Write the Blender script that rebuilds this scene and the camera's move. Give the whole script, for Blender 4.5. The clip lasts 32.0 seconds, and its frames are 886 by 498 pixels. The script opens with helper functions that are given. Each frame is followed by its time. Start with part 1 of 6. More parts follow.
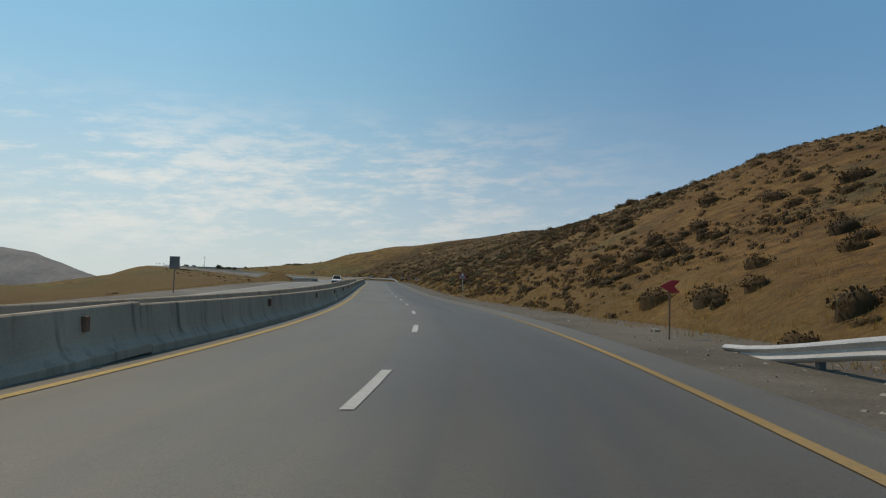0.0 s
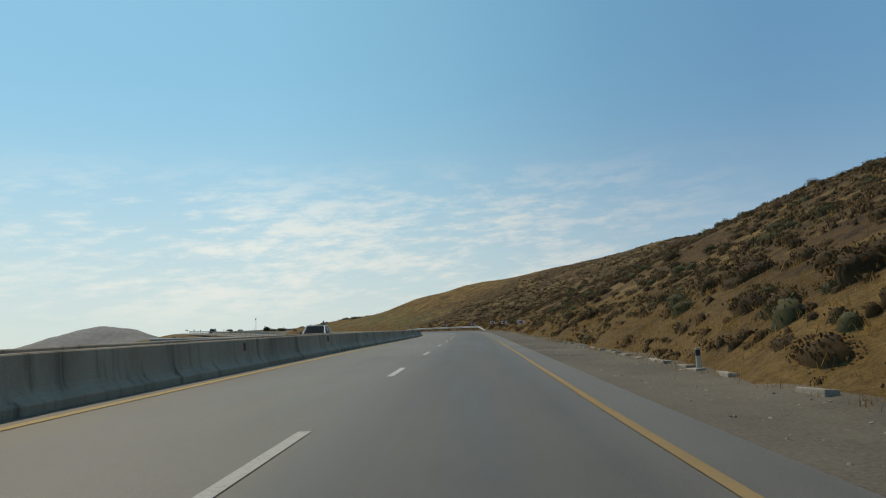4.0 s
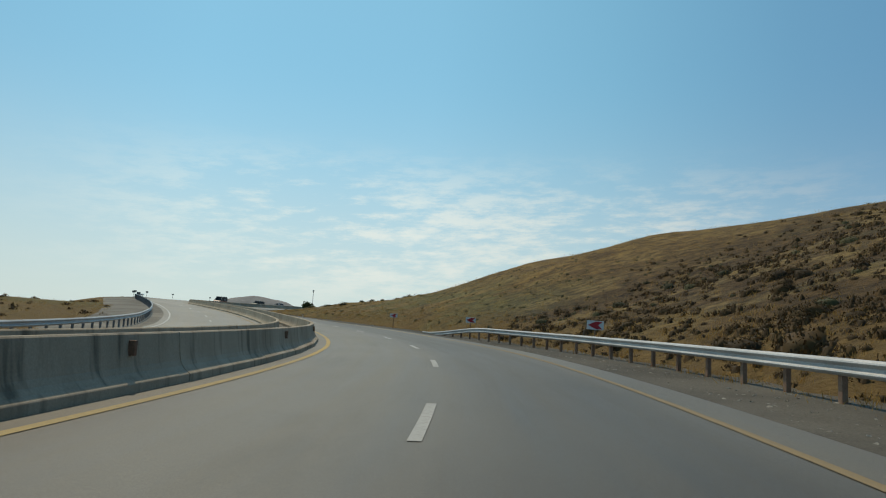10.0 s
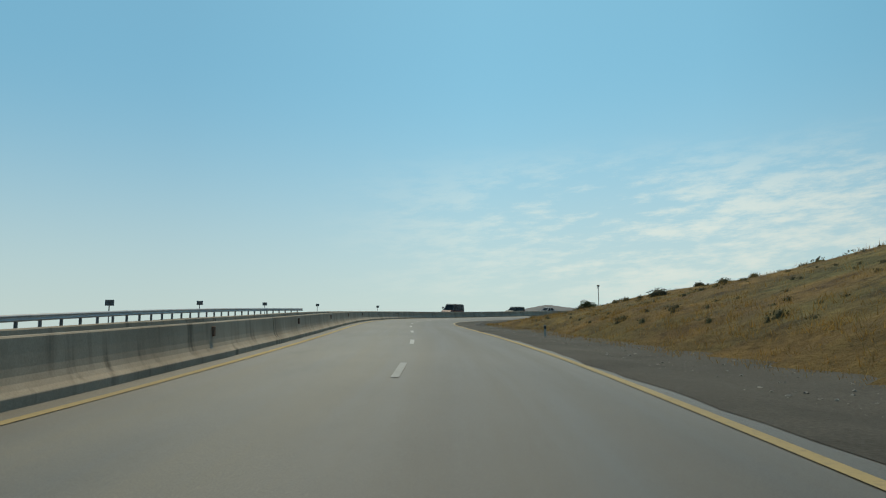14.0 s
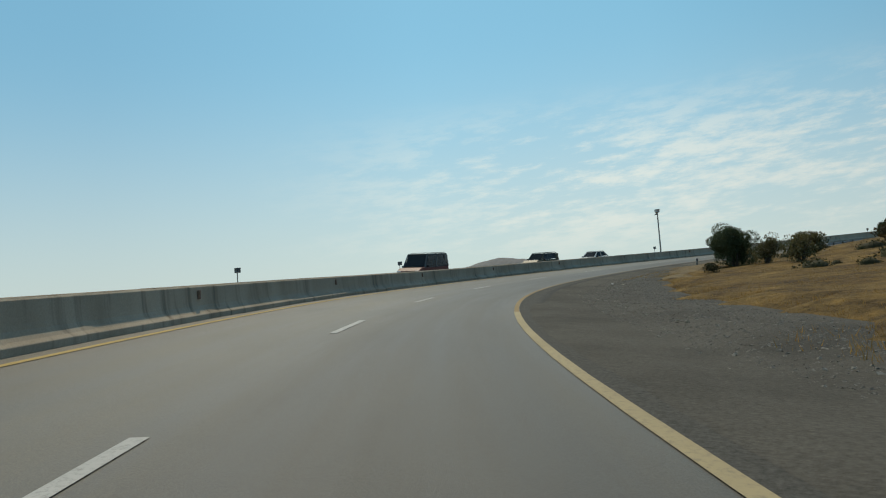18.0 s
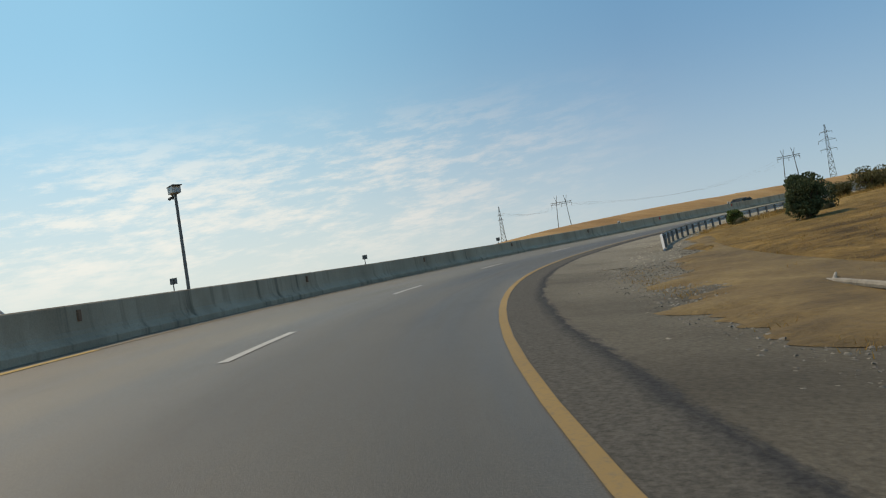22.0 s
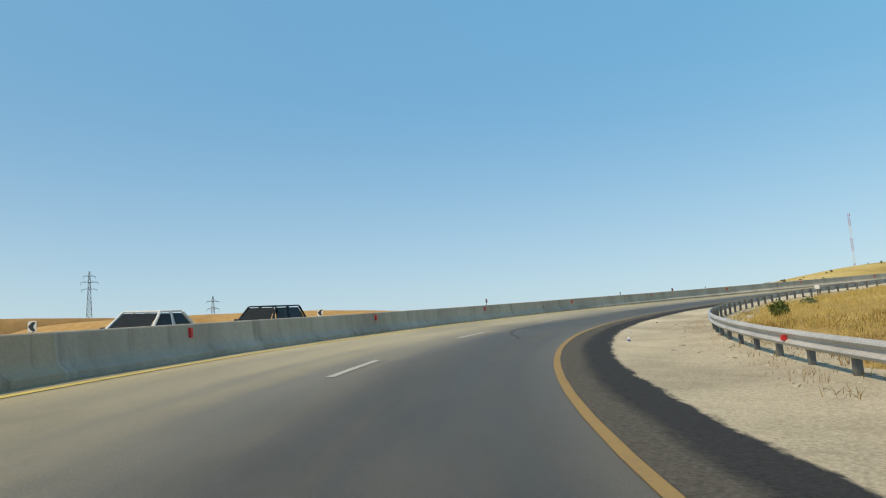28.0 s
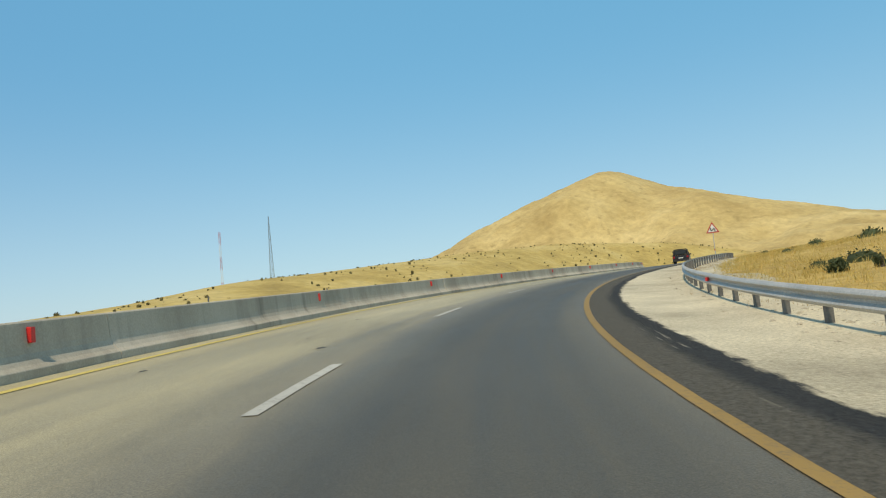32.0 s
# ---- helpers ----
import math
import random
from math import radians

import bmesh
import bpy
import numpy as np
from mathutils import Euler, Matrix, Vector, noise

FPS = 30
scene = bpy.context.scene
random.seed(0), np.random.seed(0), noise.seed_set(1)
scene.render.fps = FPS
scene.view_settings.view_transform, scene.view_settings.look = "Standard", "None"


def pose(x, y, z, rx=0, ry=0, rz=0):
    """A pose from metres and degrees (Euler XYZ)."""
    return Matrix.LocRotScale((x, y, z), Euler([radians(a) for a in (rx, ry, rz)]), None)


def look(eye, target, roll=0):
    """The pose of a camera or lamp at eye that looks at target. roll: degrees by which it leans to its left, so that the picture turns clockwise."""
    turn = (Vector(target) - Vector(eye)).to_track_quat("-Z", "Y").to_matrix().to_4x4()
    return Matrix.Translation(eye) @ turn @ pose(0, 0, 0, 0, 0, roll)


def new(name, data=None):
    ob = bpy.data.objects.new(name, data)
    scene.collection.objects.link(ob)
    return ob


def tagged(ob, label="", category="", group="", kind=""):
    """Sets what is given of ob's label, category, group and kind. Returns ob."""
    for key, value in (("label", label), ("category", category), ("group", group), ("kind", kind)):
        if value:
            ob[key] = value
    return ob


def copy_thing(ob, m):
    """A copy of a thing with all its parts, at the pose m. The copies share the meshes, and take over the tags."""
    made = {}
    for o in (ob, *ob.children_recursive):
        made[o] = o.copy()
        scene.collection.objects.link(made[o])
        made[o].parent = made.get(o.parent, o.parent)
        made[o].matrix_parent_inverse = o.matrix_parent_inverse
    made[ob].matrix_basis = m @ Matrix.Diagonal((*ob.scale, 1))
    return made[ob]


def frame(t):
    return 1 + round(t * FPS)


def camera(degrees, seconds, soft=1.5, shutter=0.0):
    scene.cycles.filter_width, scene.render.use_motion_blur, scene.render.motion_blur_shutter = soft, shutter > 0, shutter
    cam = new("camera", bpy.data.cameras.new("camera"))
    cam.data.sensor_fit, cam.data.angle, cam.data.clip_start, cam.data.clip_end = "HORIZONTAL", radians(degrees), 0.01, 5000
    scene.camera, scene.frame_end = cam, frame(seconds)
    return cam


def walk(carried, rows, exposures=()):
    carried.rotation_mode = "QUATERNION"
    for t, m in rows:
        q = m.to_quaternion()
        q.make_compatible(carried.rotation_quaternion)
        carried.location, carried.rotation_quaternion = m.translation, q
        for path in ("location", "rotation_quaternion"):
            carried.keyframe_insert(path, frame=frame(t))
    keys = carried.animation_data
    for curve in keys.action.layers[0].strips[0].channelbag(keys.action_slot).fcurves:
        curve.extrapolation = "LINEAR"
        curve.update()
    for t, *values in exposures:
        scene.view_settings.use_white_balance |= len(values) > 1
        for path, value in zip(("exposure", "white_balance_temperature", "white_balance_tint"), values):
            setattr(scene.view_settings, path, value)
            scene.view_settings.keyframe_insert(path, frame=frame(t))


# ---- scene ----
cam = camera(63.04, 32.0, soft=1.15)
PATH = [
    (0.0, pose(1.25, -6.70, 1.11, 93.83, -1.52, 2.87)),
    (0.5, pose(1.46, 3.65, 1.24, 94.04, -1.34, 5.79)),
    (1.0, pose(1.05, 14.12, 1.38, 94.34, -1.02, 7.94)),
    (1.5, pose(0.17, 24.91, 1.55, 94.87, -0.18, 9.53)),
    (2.0, pose(-1.05, 35.79, 1.72, 95.47, 0.68, 10.35)),
    (2.5, pose(-2.50, 46.58, 1.91, 95.97, 1.05, 10.71)),
    (3.0, pose(-4.07, 57.38, 2.11, 96.45, 1.31, 10.73)),
    (3.5, pose(-5.68, 68.19, 2.34, 97.06, 1.87, 10.54)),
    (4.0, pose(-7.30, 79.02, 2.61, 97.80, 2.68, 10.40)),
    (4.5, pose(-8.91, 89.88, 2.92, 98.54, 3.54, 10.27)),
    (5.0, pose(-10.50, 100.79, 3.26, 99.15, 4.22, 10.21)),
    (5.5, pose(-12.06, 111.75, 3.58, 99.51, 4.50, 10.26)),
    (6.0, pose(-13.62, 122.76, 3.91, 99.47, 4.18, 10.37)),
    (6.5, pose(-15.18, 133.94, 4.24, 98.95, 3.13, 10.46)),
    (7.0, pose(-16.77, 144.94, 4.57, 98.40, 1.99, 10.58)),
    (7.5, pose(-18.39, 155.44, 4.89, 98.20, 1.26, 10.86)),
    (8.0, pose(-20.09, 165.58, 5.21, 98.09, 0.57, 11.86)),
    (8.5, pose(-21.89, 175.08, 5.50, 97.88, -0.34, 13.97)),
    (9.0, pose(-24.01, 184.75, 5.81, 97.68, -1.33, 16.55)),
    (9.5, pose(-26.85, 195.74, 6.14, 97.59, -2.51, 19.11)),
    (10.0, pose(-30.22, 206.74, 6.46, 97.40, -3.41, 21.91)),
    (10.5, pose(-33.81, 216.74, 6.75, 96.77, -3.43, 24.95)),
    (11.0, pose(-37.78, 226.21, 7.03, 96.24, -3.12, 28.29)),
    (11.5, pose(-42.18, 235.27, 7.31, 96.38, -2.91, 31.64)),
    (12.0, pose(-47.11, 243.86, 7.60, 96.71, -2.56, 35.00)),
    (12.5, pose(-52.50, 252.05, 7.92, 96.85, -1.91, 38.59)),
    (13.0, pose(-58.25, 259.77, 8.25, 96.96, -1.16, 41.57)),
    (13.5, pose(-64.32, 266.91, 8.58, 97.17, -0.58, 43.60)),
    (14.0, pose(-70.60, 273.71, 8.93, 97.22, 0.20, 45.00)),
    (14.5, pose(-77.03, 280.34, 9.31, 96.72, 1.74, 45.29)),
    (15.0, pose(-83.55, 286.76, 9.70, 96.07, 3.31, 45.19)),
    (15.5, pose(-90.04, 293.00, 10.07, 95.56, 4.10, 45.28)),
    (16.0, pose(-96.47, 299.14, 10.44, 95.10, 4.25, 45.36)),
    (16.5, pose(-102.82, 305.19, 10.79, 94.70, 4.04, 45.31)),
    (17.0, pose(-109.03, 311.18, 11.13, 94.34, 3.78, 44.73)),
    (17.5, pose(-115.06, 317.16, 11.45, 94.04, 3.74, 43.42)),
    (18.0, pose(-120.83, 323.18, 11.75, 93.79, 4.22, 41.30)),
    (18.5, pose(-126.28, 329.29, 12.04, 93.66, 5.32, 38.50)),
    (19.0, pose(-131.29, 335.58, 12.32, 93.48, 6.36, 34.83)),
    (19.5, pose(-135.76, 342.13, 12.58, 93.04, 6.77, 29.88)),
    (20.0, pose(-139.63, 348.91, 12.83, 92.63, 7.24, 24.31)),
    (20.5, pose(-142.85, 355.89, 13.10, 92.59, 8.69, 19.28)),
    (21.0, pose(-145.41, 363.09, 13.39, 92.65, 9.93, 14.12)),
    (21.5, pose(-147.31, 370.57, 13.69, 92.61, 9.94, 7.80)),
    (22.0, pose(-148.44, 378.08, 14.01, 92.57, 9.07, 1.52)),
    (22.5, pose(-148.76, 385.33, 14.31, 92.58, 6.83, -3.45)),
    (23.0, pose(-148.44, 392.47, 14.60, 92.67, 4.67, -7.99)),
    (23.5, pose(-147.58, 399.64, 14.90, 92.93, 4.20, -12.63)),
    (24.0, pose(-146.04, 406.81, 15.19, 93.25, 4.38, -17.29)),
    (24.5, pose(-143.68, 413.99, 15.49, 93.38, 4.75, -21.80)),
    (25.0, pose(-140.57, 420.97, 15.80, 93.74, 5.07, -26.85)),
    (25.5, pose(-136.82, 427.54, 16.11, 94.92, 4.74, -33.52)),
    (26.0, pose(-132.42, 433.72, 16.42, 96.21, 4.26, -40.54)),
    (26.5, pose(-127.34, 439.52, 16.75, 96.91, 3.89, -46.81)),
    (27.0, pose(-121.60, 444.83, 17.08, 97.21, 3.52, -52.70)),
    (27.5, pose(-115.30, 449.55, 17.42, 97.22, 3.21, -58.31)),
    (28.0, pose(-108.55, 453.59, 17.76, 97.04, 3.00, -63.81)),
    (28.5, pose(-101.49, 456.90, 18.10, 96.80, 2.95, -69.37)),
    (29.0, pose(-94.24, 459.44, 18.44, 96.59, 3.13, -75.12)),
    (29.5, pose(-87.00, 461.20, 18.78, 96.39, 3.60, -80.86)),
    (30.0, pose(-79.42, 462.21, 19.12, 96.13, 4.07, -86.91)),
    (30.4, pose(-72.88, 462.43, 19.43, 95.88, 4.27, -92.30)),
    (31.0, pose(-62.83, 461.71, 19.93, 95.82, 4.70, -98.15)),
    (31.5, pose(-54.69, 460.14, 20.37, 95.43, 4.98, -104.57)),
    (32.0, pose(-46.79, 457.73, 20.81, 94.92, 5.24, -111.24)),
]
EXPOSURES = [(0, -0.54, 7250, 14), (1, -0.53, 7250, 13), (2, -0.72, 7100, 11), (3, -0.36, 7550, 13), (6, -0.5, 7000, 7), (9, -0.42, 7200, 8), (15, -0.52, 7150, 3), (19, -0.45, 7250, 9), (22, -0.28, 7700, 15), (24, 0.0, 8100, 18), (26, 0.14, 8250, 19), (29, -0.02, 7800, 9), (32, -0.04, 7750, 8)]
SKY_STRENGTH, SUN_STRENGTH = 0.118, 3.45
CLOUD = (8.2, 8.8, 9.0, 1)
HAZE, HAZE_EAST = (1.9, 6.1, 9.5, 1), (1.05, 4.8, 9.3, 1)
VEIL_SHARE, VEIL = 0.78, (6.7, 7.7, 8.0, 1)
walk(cam, PATH, EXPOSURES)

# ---- world and sun ----
SUN_AZ, SUN_EL = 50.0, 56.5          # degrees left of +y, degrees up
sun_dir = Vector((-math.sin(radians(SUN_AZ)) * math.cos(radians(SUN_EL)),
                  math.cos(radians(SUN_AZ)) * math.cos(radians(SUN_EL)), math.sin(radians(SUN_EL))))
world = bpy.data.worlds.new("world")
scene.world = world
world.use_nodes = True
wn, wl = world.node_tree.nodes, world.node_tree.links
wn.clear()
w_out = wn.new("ShaderNodeOutputWorld")
w_bg = wn.new("ShaderNodeBackground")
w_bg.inputs[1].default_value = SKY_STRENGTH
sky = wn.new("ShaderNodeTexSky")
sky.sky_type = 'NISHITA'
sky.sun_disc = False
sky.sun_elevation, sky.sun_rotation = radians(SUN_EL), radians(-SUN_AZ)
sky.air_density, sky.dust_density, sky.ozone_density = 1.0, 0.35, 1.5


def wmath(op, a, b=None, c=None):
    n = wn.new("ShaderNodeMath")
    n.operation = op
    for i, v in enumerate((a, b, c)):
        if v is None:
            continue
        if isinstance(v, (int, float)):
            n.inputs[i].default_value = v
        else:
            wl.new(v, n.inputs[i])
    return n.outputs[0]


def wramp(v, a, b):
    n = wn.new("ShaderNodeMapRange")
    n.interpolation_type = 'SMOOTHSTEP'
    wl.new(v, n.inputs[0])
    n.inputs[1].default_value, n.inputs[2].default_value = a, b
    return n.outputs[0]


# thin streaky cloud, lying low over the valley
w_co = wn.new("ShaderNodeTexCoord")
w_sep = wn.new("ShaderNodeSeparateXYZ")
wl.new(w_co.outputs["Generated"], w_sep.inputs[0])
w_az = wmath('ARCTAN2', wmath('MULTIPLY', w_sep.outputs[0], -1.0), w_sep.outputs[1])
w_el = wmath('ARCSINE', w_sep.outputs[2])
w_vec = wn.new("ShaderNodeCombineXYZ")
wl.new(wmath('MULTIPLY', w_az, 15.0), w_vec.inputs[0])
wl.new(wmath('ADD', wmath('MULTIPLY', w_el, 58.0), wmath('MULTIPLY', w_az, 3.0)), w_vec.inputs[1])
w_noise = wn.new("ShaderNodeTexNoise")
wl.new(w_vec.outputs[0], w_noise.inputs["Vector"])
w_noise.inputs["Scale"].default_value, w_noise.inputs["Detail"].default_value = 1.0, 7.0
w_noise.inputs["Roughness"].default_value = 0.68
w_big = wn.new("ShaderNodeTexNoise")
wl.new(w_vec.outputs[0], w_big.inputs["Vector"])
w_big.inputs["Scale"].default_value, w_big.inputs["Detail"].default_value = 0.28, 3.0
band = wmath('MULTIPLY', wramp(w_el, 0.01, 0.1), wramp(w_el, 0.28, 0.15))
sector = wmath('MULTIPLY', wramp(w_az, -0.36, 0.12), wramp(w_az, 1.02, 0.5))
w_cl = wmath('ADD', wmath('MULTIPLY', w_noise.outputs[0], 0.7), wmath('MULTIPLY', w_big.outputs[0], 0.45))
w_mask = wmath('MULTIPLY', wmath('MULTIPLY', wramp(w_cl, 0.5, 0.7), band), sector)
w_mix = wn.new("ShaderNodeMix")
w_mix.data_type = 'RGBA'
wl.new(wmath('MULTIPLY', w_mask, 0.66), w_mix.inputs[0])
w_haze = wn.new("ShaderNodeMix")
w_haze.data_type = 'RGBA'
wl.new(wmath('SUBTRACT', 0.58, wmath('MULTIPLY', wramp(w_el, 0.5, 1.15), 0.45)), w_haze.inputs[0])
wl.new(sky.outputs[0], w_haze.inputs[6])
w_tone = wn.new("ShaderNodeMix")
w_tone.data_type = 'RGBA'
wl.new(wramp(w_az, -1.5, 0.4), w_tone.inputs[0])
w_tone.inputs[6].default_value, w_tone.inputs[7].default_value = HAZE_EAST, HAZE
wl.new(w_tone.outputs[2], w_haze.inputs[7])
w_veil = wn.new("ShaderNodeMix")
w_veil.data_type = 'RGBA'
veil = wmath('MULTIPLY', wmath('POWER', wramp(w_el, 0.42, -0.02), 1.6), wmath('ADD', wmath('MULTIPLY', wramp(w_az, -0.75, 0.35), 0.62), 0.38))
wl.new(wmath('MULTIPLY', veil, VEIL_SHARE), w_veil.inputs[0])
wl.new(w_haze.outputs[2], w_veil.inputs[6])
w_veil.inputs[7].default_value = VEIL
wl.new(w_veil.outputs[2], w_mix.inputs[6])
w_mix.inputs[7].default_value = CLOUD
# the sky is palest below the sun and deepens away from it
w_side = wn.new("ShaderNodeMapRange")
wl.new(w_az, w_side.inputs[0])
w_side.inputs[1].default_value, w_side.inputs[2].default_value = -1.75, 1.25
w_deep = wn.new("ShaderNodeValToRGB")
SKY_SIDE = ((-100, (1.0, 1.0, 0.97)), (-72, (0.91, 0.91, 0.92)), (-50, (0.86, 0.85, 0.88)), (-30, (0.82, 0.805, 0.855)), (-16, (0.77, 0.75, 0.81)), (-4, (0.85, 0.84, 0.87)), (10, (1.04, 1.04, 1.02)), (24, (1.19, 1.18, 1.14)), (42, (1.19, 1.2, 1.16)), (66, (1.02, 1.03, 1.02)))
while len(w_deep.color_ramp.elements) < len(SKY_SIDE):
    w_deep.color_ramp.elements.new(0.5)
for e, (a, c) in zip(w_deep.color_ramp.elements, SKY_SIDE):
    e.position, e.color = (radians(a) + 1.75) / 3.0, (*c, 1)
wl.new(w_side.outputs[0], w_deep.inputs[0])
w_final = wn.new("ShaderNodeMix")
w_final.data_type, w_final.blend_type = 'RGBA', 'MULTIPLY'
wl.new(wmath('ADD', wmath('MULTIPLY', wramp(w_el, 0.0, 0.3), 0.5), 0.5), w_final.inputs[0])
wl.new(w_mix.outputs[2], w_final.inputs[6])
wl.new(w_deep.outputs[0], w_final.inputs[7])
wl.new(w_final.outputs[2], w_bg.inputs[0])
wl.new(w_bg.outputs[0], w_out.inputs[0])

sun = new("sun", bpy.data.lights.new("sun", 'SUN'))
sun.data.energy, sun.data.angle, sun.data.color = SUN_STRENGTH, radians(0.53), (1.0, 0.89, 0.72)
sun.matrix_world = look(sun_dir * 300, (0, 0, 0))


# ---- materials ----
def material(name, rough=0.8, metal=0.0, spec=0.5):
    m = bpy.data.materials.new(name)
    m.use_nodes = True
    b = m.node_tree.nodes["Principled BSDF"]
    b.inputs["Roughness"].default_value, b.inputs["Metallic"].default_value = rough, metal
    b.inputs["Specular IOR Level"].default_value = spec
    return m, m.node_tree.nodes, m.node_tree.links, b


def noise_out(nt, lk, scale, detail=6.0, rough=0.6, vec=None, stretch=None):
    n = nt.new("ShaderNodeTexNoise")
    n.inputs["Scale"].default_value, n.inputs["Detail"].default_value, n.inputs["Roughness"].default_value = scale, detail, rough
    if vec is None:
        vec = nt.new("ShaderNodeNewGeometry").outputs["Position"]
    if stretch:
        mp = nt.new("ShaderNodeMapping")
        mp.inputs["Scale"].default_value = stretch
        lk.new(vec, mp.inputs["Vector"])
        vec = mp.outputs[0]
    lk.new(vec, n.inputs["Vector"])
    return n.outputs[0]


def ramp(nt, lk, v, stops):
    n = nt.new("ShaderNodeValToRGB")
    while len(n.color_ramp.elements) < len(stops):
        n.color_ramp.elements.new(0.5)
    for e, (p, c) in zip(n.color_ramp.elements, stops):
        e.position, e.color = p, (*c, 1) if len(c) == 3 else c
    lk.new(v, n.inputs[0])
    return n.outputs[0]


def mixc(nt, lk, f, a, b, mode='MIX'):
    n = nt.new("ShaderNodeMix")
    n.data_type, n.blend_type = 'RGBA', mode
    for i, v in ((0, f), (6, a), (7, b)):
        if hasattr(v, "is_linked"):
            lk.new(v, n.inputs[i])
        elif isinstance(v, (int, float)):
            n.inputs[i].default_value = v
        else:
            n.inputs[i].default_value = (*v, 1)
    return n.outputs[2]


def bump(nt, lk, b, v, strength, dist):
    n = nt.new("ShaderNodeBump")
    n.inputs["Strength"].default_value, n.inputs["Distance"].default_value = strength, dist
    lk.new(v, n.inputs["Height"])
    lk.new(n.outputs[0], b.inputs["Normal"])


def speckled(name, cols, scale, fine=40.0, rough=0.85, relief=0.02, strength=0.5, metal=0.0, rand=0.0, spec=0.5, stretch=None, stain=0.0):
    """Two scales of mottling with fine relief, in world metres."""
    m, nt, lk, b = material(name, rough, metal, spec)
    big = noise_out(nt, lk, scale, 5.0, 0.6, stretch=stretch)
    c = ramp(nt, lk, big, [(0.3 + 0.4 * i / max(1, len(cols) - 1), x) for i, x in enumerate(cols)])
    sm = noise_out(nt, lk, fine, 4.0, 0.7)
    c = mixc(nt, lk, 1.0, c, ramp(nt, lk, sm, [(0.3, (0.86 if stain else 0.72,) * 3), (0.7, (1.1 if stain else 1.2,) * 3)]), 'MULTIPLY')
    if stain:
        # water streaks down the face
        run = noise_out(nt, lk, 1.0, 3.0, 0.6, stretch=(2.6, 2.6, 0.1))
        c = mixc(nt, lk, 1.0, c, ramp(nt, lk, run, [(0.54, (1.0,) * 3), (0.64, (1 - 0.12 * stain,) * 3), (0.72, (1 - 0.27 * stain,) * 3)]), 'MULTIPLY')
        st = noise_out(nt, lk, 1.0, 5.0, 0.65, stretch=(0.35, 0.35, 0.25))
        c = mixc(nt, lk, 1.0, c, ramp(nt, lk, st, [(0.3, (0.8, 0.795, 0.78)), (0.46, (1.0,) * 3)]), 'MULTIPLY')
    if rand:
        oi = nt.new("ShaderNodeObjectInfo")
        c = mixc(nt, lk, 1.0, c, ramp(nt, lk, oi.outputs["Random"], [(0, (1 - rand,) * 3), (1, (1 + rand,) * 3)]), 'MULTIPLY')
    lk.new(c, b.inputs["Base Color"])
    if strength:
        bump(nt, lk, b, sm, strength, relief)
    return m


def plain(name, col, rough=0.5, metal=0.0, wear=0.12, scale=6.0, spec=0.5):
    return speckled(name, [tuple(x * (1 - wear) for x in col), tuple(min(1, x * (1 + wear)) for x in col)], scale, 60.0, rough, 0.003, 0.15, metal, spec=spec)


